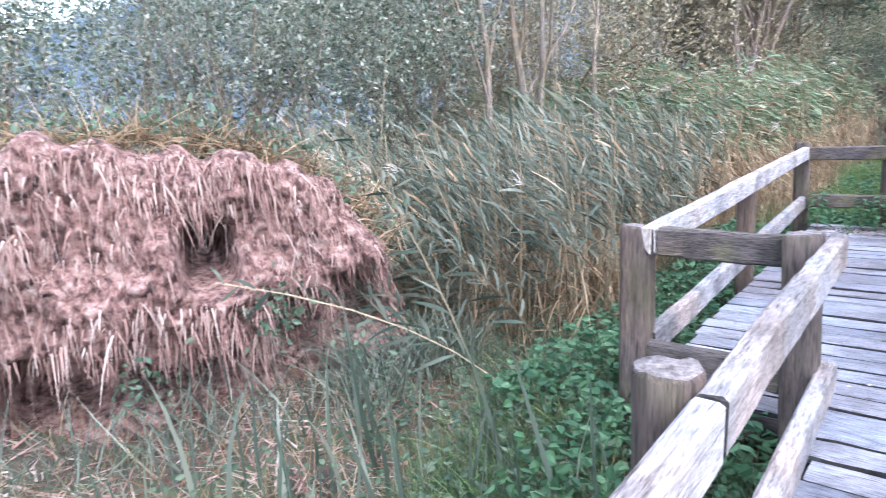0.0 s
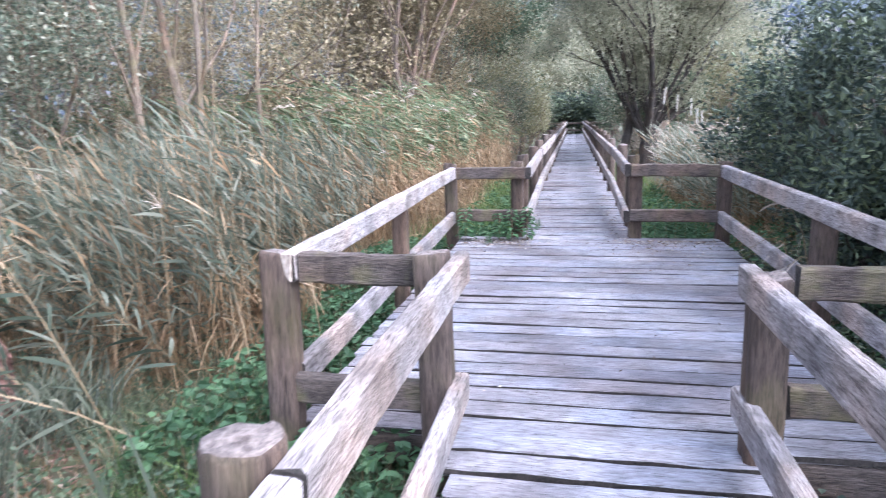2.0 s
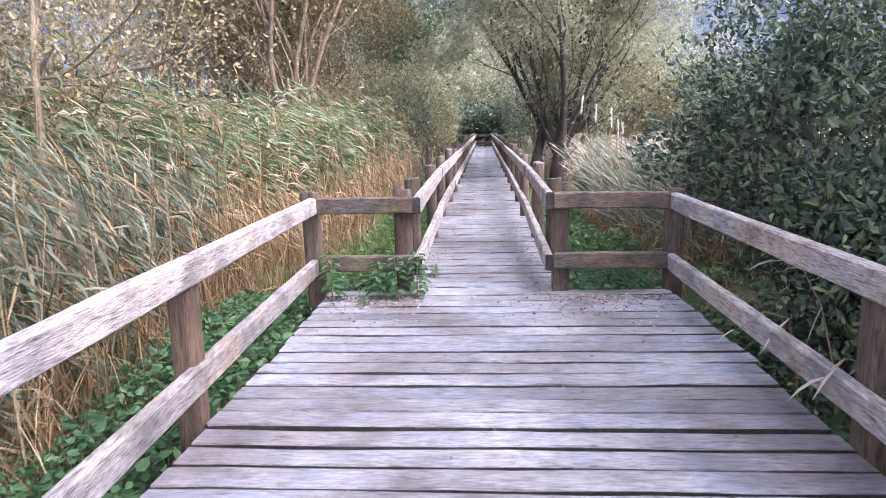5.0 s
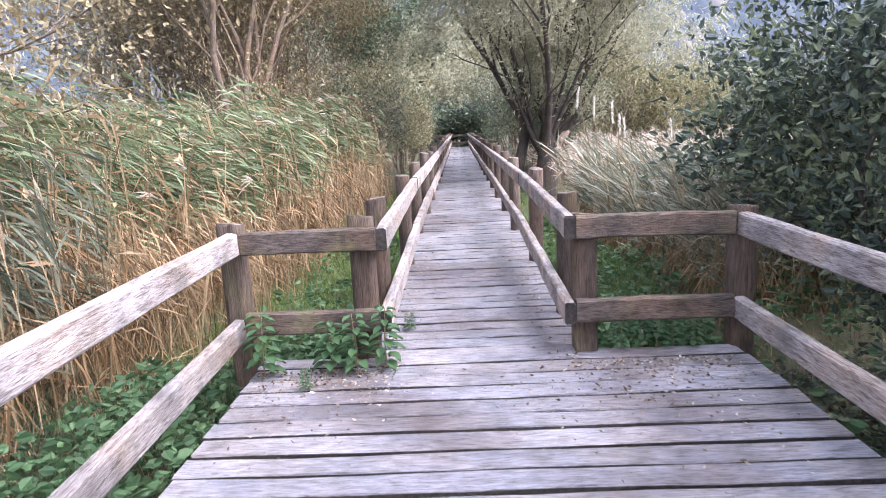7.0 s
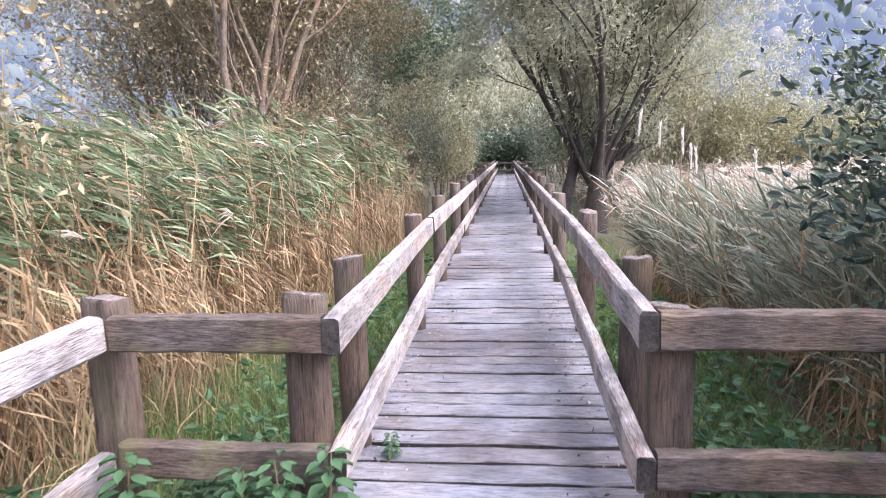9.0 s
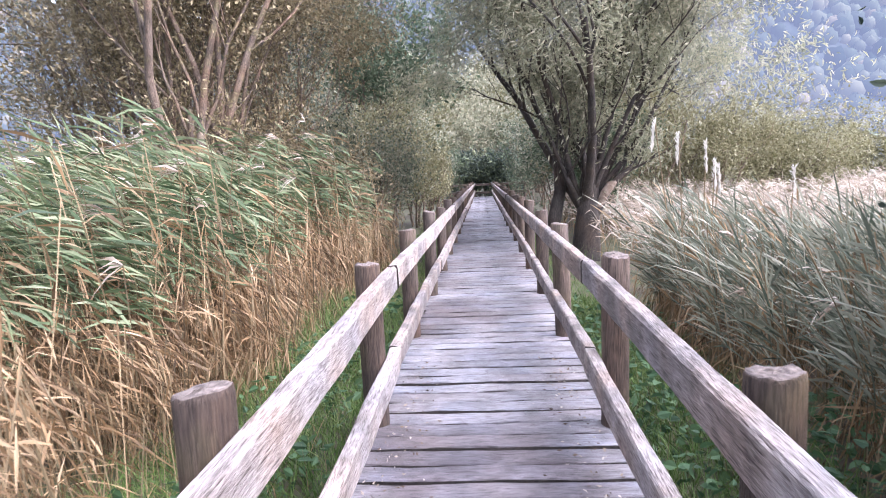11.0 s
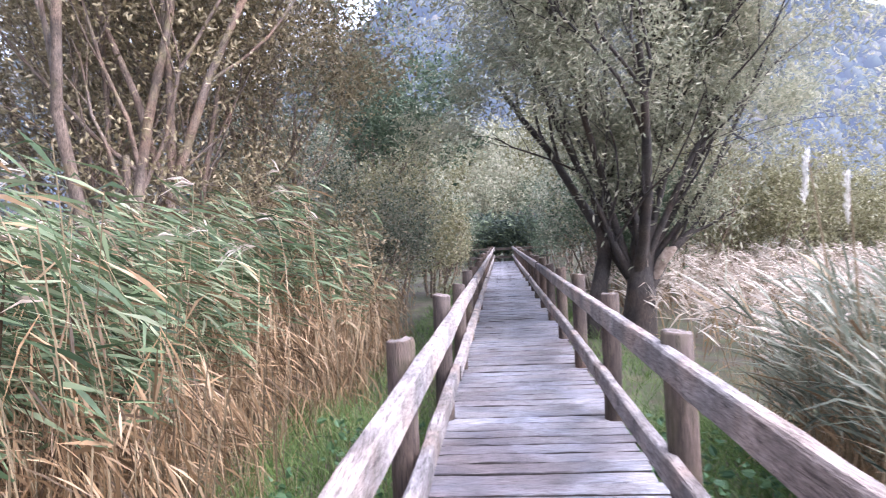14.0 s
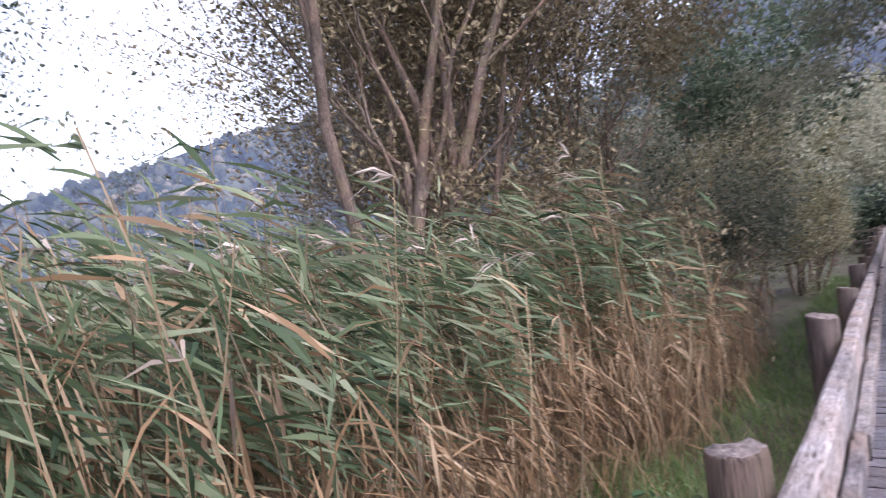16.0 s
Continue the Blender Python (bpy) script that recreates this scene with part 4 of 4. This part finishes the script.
for i, (x, y, h, lf, nn) in enumerate((
        (-3.9, 17.6, 2.0, LEAF_BROWN, 7000), (-3.7, 21.5, 2.4, LEAF_MIX, 8000), (-3.5, 26, 3.0, LEAF_YELLOW, 7000), (-2.6, 30, 2.2, LEAF_YELLOW, 5000), (-3.3, 36, 2.8, LEAF_MIX, 5000), (-3, 43, 3, LEAF_GREEN, 5000),
        (-6.8, 18, 3.4, LEAF_BROWN, 7000), (-7, 24, 4.0, LEAF_MIX, 7000), (-8, 33, 4.6, LEAF_MIX, 6000),
        (3.4, 24.0, 2.4, LEAF_GREEN, 6000), (3.2, 30, 2.6, LEAF_MIX, 6000), (3.4, 37, 2.8, LEAF_GREEN, 5000), (3.4, 44, 3.2, LEAF_GREEN, 5000))):
    bush("hedge_bush", "leafy shrub growing close to the long walkway" if lf is not LEAF_BROWN else "brown autumn shrub close to the long walkway", (x, y), lf, int(nn * 1.7), 0.09 if y < 24 else 0.12, h, 0.35, 7, 90 + i, 0.45, scatter=0.38)
for i, (x, y, h, lf) in enumerate(((-2.2, 53, 2.3, LEAF_DARK), (0.2, 54, 2.2, LEAF_DARK), (2.6, 53, 2.5, LEAF_DARK), (-1, 60, 5.5, LEAF_WILLOW), (3.5, 62, 6.5, LEAF_WILLOW), (-5, 60, 6.5, LEAF_YELLOW), (7, 58, 6, LEAF_MIX), (-9, 52, 5.5, LEAF_MIX))):
    bush("far_bush", "dark leafy bush where the boardwalk ends" if lf is LEAF_DARK else "tall pale shrub beyond the boardwalk's end", (x, y), lf, 5000, 0.3, h, 0.35, 7, 120 + i, 0.5, scatter=0.5)
for i, (x, y, h, lf) in enumerate(((-2.5, 66, 6.5, LEAF_WILLOW), (1.5, 70, 7.0, LEAF_WILLOW), (5.5, 68, 7.2, LEAF_YELLOW), (-7, 70, 8.2, LEAF_WILLOW), (10, 66, 6.6, LEAF_WILLOW),
                                   (-12, 62, 7.5, LEAF_MIX), (-4.5, 78, 9.2, LEAF_WILLOW), (3.5, 82, 8.6, LEAF_YELLOW), (15, 72, 6.8, LEAF_YELLOW), (-17, 55, 6.5, LEAF_MIX), (-6.5, 48, 5.6, LEAF_WILLOW), (5.6, 46, 4.8, LEAF_WILLOW))):
    tree("pale_tree", "tall pale grey-green tree beyond the end of the boardwalk" if lf is LEAF_WILLOW else "tall yellowing tree beyond the marsh", (x, y, GROUND),
         fan(5, h, 0.16, 0.26, 200 + i), BARK, lf, 11000, 0.36, 0.42, 0.7, seed=220 + i, kids=4, spread=0.5, lift=0.3)
for i in range(11):
    x = 5.5 + i * 3.3
    bush("yellow_shrub", "yellow-green willow shrub behind the reed field", (x, 31 + 1.6 * math.sin(i * 2.2) + 0.15 * i), LEAF_YELLOW, 6500, 0.165, 2.4 + 0.3 * math.sin(i * 1.7), 0.6, 7, 140 + i, 0.4, scatter=0.45)


for i, (x, y, h) in enumerate(((4.8, 25.5, 4.0), (7.6, 26.5, 2.9), (10.6, 28.5, 2.6))):
    bush("yellow_shrub", "tall yellow-green willow shrub behind the grey willow", (x, y), LEAF_YELLOW, 14000, 0.13, h, 0.5, 8, 170 + i, 0.4, scatter=0.45)


# ---- uprooted root plate ----
def root_plate():
    top = thing("root_plate", (-4.9, -1.4, 0), "reddish fibrous root plate of a fallen tree with dark hollows", "root mass")
    f, s = np.array([0.889, -0.459, 0]), np.array([0.459, 0.889, 0])
    us, vs = np.linspace(-2.6, 1.75, 170), np.linspace(0, 1, 110)
    U, V = np.meshgrid(us, vs, indexing="ij")
    edge = np.sqrt(np.clip(1 - ((U + 0.42) / 2.22) ** 2, 0.0, 1))
    rag = np.array([noise.noise((a * 1.6, 3.3, 1.0)) + 0.6 * noise.noise((a * 5, 1.3, 4.0)) for a in us])[:, None]
    H = (2.15 + 0.28 * rag) * edge**0.8
    z = GROUND - 0.1 + H * np.sin(V * np.pi / 2)
    dep = (0.7 * np.cos(V * np.pi / 2) ** 0.5 + 0.1) * edge
    pts = list(zip(U.ravel(), z.ravel()))
    nz = np.array([noise.noise((a * 1.7, b * 2.0, 0.3)) + 0.55 * abs(noise.noise((a * 5, b * 4, 2.3))) + 0.45 * abs(noise.noise((a * 12, b * 7, 5.3))) + 0.2 * noise.noise((a * 26, b * 12, 8.3)) for a, b in pts]).reshape(U.shape)
    dep = dep + nz * 0.32 - 0.42 * edge * np.clip(1 - V / 0.33, 0, 1)
    for hu, hz, ru, rz, dd in ((0.2, 0.74, 0.17, 0.2, 1.3), (-0.95, -0.1, 0.34, 0.28, 1.2), (-0.2, -0.2, 0.5, 0.16, 0.9), (1.3, 0.15, 0.25, 0.3, 0.7), (0.75, 0.1, 0.13, 0.25, 0.4)):
        dep = dep - dd * np.exp(-(((U - hu) / ru) ** 4 + ((z - hz) / rz) ** 4))
    v = s * U[..., None] + f * dep[..., None] + np.array([0, 0, 1.0]) * z[..., None]
    i, j = np.meshgrid(np.arange(169), np.arange(109), indexing="ij")
    q = np.stack([i * 110 + j, (i + 1) * 110 + j, (i + 1) * 110 + j + 1, i * 110 + j + 1], -1)
    rear = s * U[..., None] - f * ((0.3 + 0.12 * nz) * edge * np.cos(V * np.pi / 2) ** 0.5)[..., None] + np.array([0, 0, 1.0]) * z[..., None]
    soil = Heap(REDEARTH).add(v.reshape(-1, 3), q.reshape(-1, 4)).add(rear.reshape(-1, 3), q.reshape(-1, 4)[:, ::-1])
    part("soil", soil.mesh("soil", True), top, "packed red-brown earth")
    heap = Heap(ROOTS)
    n = 3200
    a, b = rng.integers(6, 164, n), rng.integers(8, 106, n)
    base = v[a, b] + f * rng.uniform(0.0, 0.06, n)[:, None]
    way = unit(f * rng.uniform(0.1, 0.5, n)[:, None] + s * rng.normal(0, 0.25, n)[:, None] + np.array([0, 0, 1.0]) * rng.normal(-0.6, 0.3, n)[:, None])
    ln = rng.uniform(0.03, 0.15, n) * np.where(rng.random(n) < 0.12, 2.2, 1)
    bd = np.column_stack([np.zeros(n), np.zeros(n), -ln * rng.uniform(0.4, 1.2, n)])
    blades(heap, base, way, ln, rng.uniform(0.005, 0.014, n), bd, 3, 0)
    # shaggy tufts of longer roots hang in clumps and over the undercut foot
    c = 190
    a, b = rng.integers(6, 164, c), np.where(rng.random(c) < 0.4, rng.integers(18, 36, c), rng.integers(25, 104, c))
    away = np.hypot(U[a, b] - 0.2, z[a, b] - 0.85) > 0.42
    a, b = a[away], b[away]
    c = len(a)
    big = rng.uniform(0.5, 1.5, c)
    for k in range(10):
        base = v[a, b] + f * 0.03 + rng.normal(0, 0.035, (c, 3))
        ln = rng.uniform(0.06, 0.2, c) * big
        way = unit(f * rng.uniform(0.25, 0.6, c)[:, None] + s * rng.normal(0, 0.16, c)[:, None] + np.array([0, 0, -0.45]))
        bd = np.column_stack([np.zeros(c), np.zeros(c), -ln * rng.uniform(0.5, 1.0, c)])
        blades(heap, base, way, ln, rng.uniform(0.005, 0.014, c), bd, 3, 0)
    tagged(part("root_fringe", heap.mesh("root_fringe"), top, "fringe of thin hanging pinkish root fibres"), kind="stuff")


root_plate()
# dry grass and weeds over the root plate's crest
k = np.linspace(-2.5, 1.65, 2600) + rng.normal(0, 0.05, 2600)
crest = np.column_stack([-4.9 + 0.459 * k + 0.04 + rng.normal(0, 0.16, 2600), -1.4 + 0.889 * k + rng.normal(0, 0.16, 2600), GROUND - 0.06 + 2.1 * np.clip(1 - ((k + 0.42) / 2.22) ** 2, 0, 1) ** 0.4])
heap = Heap(REED_TAN, LEAF_GREEN)
blades(heap, crest, unit(rng.normal(0, 0.6, (2600, 3)) + [0.3, -0.2, 0.5]), rng.uniform(0.12, 0.5, 2600), np.full(2600, 0.012), rng.normal(0, 0.12, (2600, 3)) - [0, 0, 0.12], 3, 0)
leaves(heap, crest[::2] + rng.normal(0, 0.1, (1300, 3)) + [0, 0, 0.1], unit(rng.normal(0, 1, (1300, 3))), rng.uniform(0.04, 0.09, 1300), 0.6, 1)
stuff("bank_grass", heap, "dry grass and small weeds on the root plate's crest", "grass")
k = rng.uniform(-2.4, 2.2, 1500)
side = np.array([0.459, 0.889])
base = np.array([-4.9, -1.4]) + side * k[:, None] + np.array([0.889, -0.459]) * (0.75 * np.clip(1 - ((k + 0.42) / 2.4) ** 2, 0, 1) + rng.uniform(0.15, 0.9, 1500))[:, None]
keep = (k > 0.9) | (rng.random(1500) < 0.3)
grass("grass", "dry and green tufts at the foot of the root plate", np.column_stack([base, np.full(1500, GROUND)])[keep], 0.75, REED_GREY, 0.012)
g = spots(5200, -6.4, -2.3, -4.2, 0.8, lambda x, y: np.hypot(x + 3.9, y + 1.7) < 2.0)
heap = Heap(ROOTS)
n = len(g)
blades(heap, g + [0, 0, 0.04], unit(np.column_stack([rng.normal(0, 1, n), rng.normal(0, 1, n), rng.uniform(0.02, 0.5, n)])), rng.uniform(0.08, 0.3, n), rng.uniform(0.006, 0.018, n), np.zeros((n, 3)), 2, 0)
stuff("fallen_roots", heap, "matted reddish root litter on the mud", "root litter")


# a few weeds rooted on the face of the root plate
heap = Heap(LEAF_GREEN, REED_GREY)
c = np.array([-4.9, -1.4, 0.0]) + np.array([0.889, -0.459, 0]) * 0.85 + np.array([0.459, 0.889, 0]) * 0.6
at = np.concatenate([c + rng.normal(0, 0.13, (160, 3)) + [0, 0, 0.35], c + rng.normal(0, 0.1, (60, 3)) + [-0.3, -0.9, 0.0], c + rng.normal(0, 0.14, (90, 3)) + [0.35, 0.45, -0.15]])
leaves(heap, at, unit(rng.normal(0, 1, at.shape)), rng.uniform(0.04, 0.085, len(at)), 0.6, 0)
stuff("bank_weeds", heap, "small green weeds clinging to the red roots", "plants")
# tall dry stalks in front of the thicket
heap = Heap(STALK)
p = np.concatenate([spots(110, -6.8, -3.8, 2.2, 6.5), spots(50, -9, -6, -3, 2)])
n = len(p)
blades(heap, p, unit(np.column_stack([rng.normal(0, 0.07, n), rng.normal(0, 0.07, n), np.ones(n)])), rng.uniform(2.2, 4.2, n), rng.uniform(0.008, 0.02, n), rng.normal(0, 0.2, (n, 3)), 5, 0)
stuff("dry_stalks", heap, "tall dry upright stalks before the thicket", "stalks")


# ---- pale reed stems standing above the field ----
def pale_stem(x, y, high, lean):
    t = thing("pale_reed_stem", (x, y, GROUND), "tall whitish reed stem with a feathery head", "reed", "pale reed stems")
    st = Heap(STALK)
    tube(st, [(0, 0, 0), (lean * 0.15, 0, high * 0.5), (lean * 0.6, 0, high)], [0.009, 0.008, 0.006], 5)
    part("stem", st.mesh("stem"), t)
    pl = Heap(PLUME)
    n = 130
    u = rng.uniform(0, 1, n)
    at = np.column_stack([lean * (0.6 + u * 0.1), np.zeros(n), high - 0.32 * u])
    blades(pl, at, unit(np.column_stack([rng.normal(-0.15, 0.2, n), rng.normal(0, 0.2, n), rng.normal(0.8, 0.2, n)])), rng.uniform(0.035, 0.08, n), np.full(n, 0.012), np.zeros((n, 3)), 2, 0, "leaf")
    part("plume", pl.mesh("plume"), t, "whitish feathery plume")


for x, y, h, le in ((2.1, 11.2, 2.5, -0.35), (2.2, 11.2, 2.35, -0.1), (2.35, 11.1, 2.25, 0.08), (2.5, 11.3, 2.05, 0.1), (2.62, 11.6, 2.0, 0.15), (3.3, 11.2, 1.95, 0.1)):
    pale_stem(x, y, h, le)


# ---- nettles and litter on the boards ----
def nettle(at, high, seed):
    rg = np.random.default_rng(seed)
    t = thing("nettle_plant", at, "leafy green nettle growing up through the platform boards", "plant", "nettles on the platform")
    st = Heap(STALK)
    tube(st, [(0, 0, -0.3), (0.01, 0, high * 0.5), (0.02, 0.01, high)], [0.006, 0.005, 0.003], 5)
    part("stem", st.mesh("stem"), t)
    for k in range(30):
        hp = Heap(HERB)
        z = high * (0.12 + 0.88 * k / 29)
        a = k * 1.7 + rg.uniform(-0.4, 0.4)
        ln = 0.105 * (1.15 - 0.5 * k / 29)
        base = np.array([[0.01, 0, z]])
        out = unit(np.array([[math.cos(a), math.sin(a), 0.25]]))
        w = np.array([0.012, 0.06, 0.085, 0.06, 0.006]) * ln / 0.13
        sd = np.array([-math.sin(a), math.cos(a), 0])
        v = []
        for j in range(5):
            c = base[0] + out[0] * (0.03 + ln * j / 4) - np.array([0, 0, 0.55 * ln * (j / 4) ** 2])
            v += [c - sd * w[j] / 2 + [0, 0, 0.012], c - [0, 0, 0.004], c + sd * w[j] / 2 + [0, 0, 0.012]]
        q = [(3 * j + e, 3 * j + e + 1, 3 * j + e + 4, 3 * j + e + 3) for j in range(4) for e in (0, 1)]
        part("leaf", hp.add(v, q).mesh("leaf", True), t)
    return t


first = nettle((-1.42, 4.62, 0.0), 0.42, 1)
second = nettle((-0.98, 4.68, 0.0), 0.34, 2)
for (x, y, s, r, src) in ((-0.8, 4.66, 0.95, 130, first), (-1.08, 4.36, 0.35, 40, first), (-0.62, 4.72, 1.0, 300, first),
                          (1.0, 4.94, 0.6, 80, second), (1.25, 4.96, 0.7, 10, first), (1.5, 4.93, 0.6, 160, second), (1.15, 5.0, 0.7, 240, first), (-0.52, 5.5, 0.4, 60, second), (1.38, 5.0, 0.65, 300, second)):
    c = copy_thing(src, Matrix.Translation((x, y, 0)) @ pose(0, 0, 0, 0, 0, r))
    c.scale = (s, s, s)

heap = Heap(LITTER)
p = np.concatenate([np.column_stack([rng.normal(1.1, 0.45, 420), 4.75 - np.abs(rng.normal(0, 0.6, 420))]), np.column_stack([rng.normal(-0.9, 0.4, 260), 4.7 - np.abs(rng.normal(0, 0.5, 260))]),
                    np.column_stack([rng.choice([-1, 1], 520) * np.abs(rng.normal(0.55, 0.1, 520)), rng.uniform(4.6, 9.5, 520)]), np.column_stack([rng.uniform(-1.3, 1.5, 90), rng.uniform(0, 4.6, 90)])])
p = np.concatenate([p, np.column_stack([rng.uniform(0.6, 1.7, 700), 4.84 - np.abs(rng.normal(0, 0.22, 700))]), np.column_stack([rng.uniform(-1.45, -0.55, 700), 4.84 - np.abs(rng.normal(0, 0.25, 700))])])
p = p[(np.abs(p[:, 0] - 0.1) < 1.58) & ((p[:, 1] < 4.7) | (np.abs(p[:, 0]) < 0.68))]
n = len(p)
leaves(heap, np.column_stack([p, np.full(n, 0.006)]), unit(np.column_stack([rng.normal(0, 1, n), rng.normal(0, 1, n), rng.uniform(0.0, 0.35, n)])), rng.uniform(0.012, 0.038, n), 0.45)
stuff("leaf_litter", heap, "scattered dry leaf fragments on the boards", "leaf litter")


# ---- dry stalks bent over the platform's side rail ----
def bent_stalk(at, points, seed):
    rg = np.random.default_rng(seed)
    t = thing("bent_reed_stalk", at, "pale dry reed stalk bent over the lower platform rail", "reed stalk", "bent stalks at the rail")
    hp = Heap(STALK, REED_PALE)
    tube(hp, points, np.linspace(0.006, 0.0025, len(points)), 5)
    part("stem", hp.mesh("stem", True), t)
    lf = Heap(REED_PALE)
    base = np.array(points[2:], float)
    blades(lf, base, unit(rg.normal(0, 0.5, base.shape) + [-0.6, 0, -0.2]), rg.uniform(0.14, 0.28, len(base)), np.full(len(base), 0.016), np.tile([0, 0, -0.1], (len(base), 1)), 3, 0, "leaf")
    part("dry_leaf", lf.mesh("dry_leaf"), t, "curled pale dry leaf")


bent_stalk((1.98, 2.75, GROUND), [(0, 0, 0), (-0.03, 0.02, 0.5), (-0.1, 0.02, 0.82), (-0.26, 0.0, 0.87), (-0.42, -0.05, 0.78)], 5)
bent_stalk((2.02, 2.35, GROUND), [(0, 0, 0), (-0.02, 0.1, 0.6), (-0.06, 0.22, 0.95), (-0.14, 0.3, 1.15), (-0.24, 0.34, 1.2)], 6)
bent_stalk((2.0, 2.05, GROUND), [(0, 0, 0), (-0.03, -0.05, 0.55), (-0.12, -0.1, 0.85), (-0.25, -0.12, 0.88), (-0.36, -0.16, 0.8)], 7)


# ---- deck boards ----
def deck(label, x0, x1, y0, y1, bearers):
    d = thing("deck", (0, 0, 0), label, "boardwalk", kind="structure")
    for a, b in bearers:
        add_rail("bearer", d, a, b, BEAM, 0.1, 0.17)
    step = 0.195
    width = x1 - x0
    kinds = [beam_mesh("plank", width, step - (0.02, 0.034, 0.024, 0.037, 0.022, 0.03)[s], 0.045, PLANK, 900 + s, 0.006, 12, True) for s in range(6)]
    k, y = 0, y0 + step / 2
    while y < y1:
        part("plank", kinds[(k * 5 + k // 4) % 6], d, m=Matrix.Translation((x0 + rng.normal() * 0.014, y + rng.normal() * 0.003, rng.normal() * 0.0025)) @ pose(0, 0, 0, rng.normal() * 0.5, 0, rng.normal() * 0.12))
        k, y = k + 1, y + step


deck("weathered grey planks of the entry boardwalk", -0.60, 0.82, -7.3, -0.5, [((-0.5, -7.3, -0.05), (-0.5, -0.5, -0.05)), ((0.7, -7.3, -0.05), (0.7, -0.5, -0.05))])
deck("wide weathered plank platform with fallen leaves", -1.50, 1.79, -0.5, 4.87, [((-1.5, -0.44, -0.05), (1.7, -0.44, -0.05)), ((-1.42, -0.5, -0.06), (-1.42, 4.8, -0.06)), ((1.62, -0.5, -0.06), (1.62, 4.8, -0.06)), ((-1.5, 4.8, -0.05), (1.7, 4.8, -0.05))])
deck("long weathered plank walkway across the marsh", -0.76, 0.79, 4.875, END + 2.6, [((-0.55, 4.9, -0.05), (-0.55, END + 2.4, -0.05)), ((0.55, 4.9, -0.05), (0.55, END + 2.4, -0.05))])
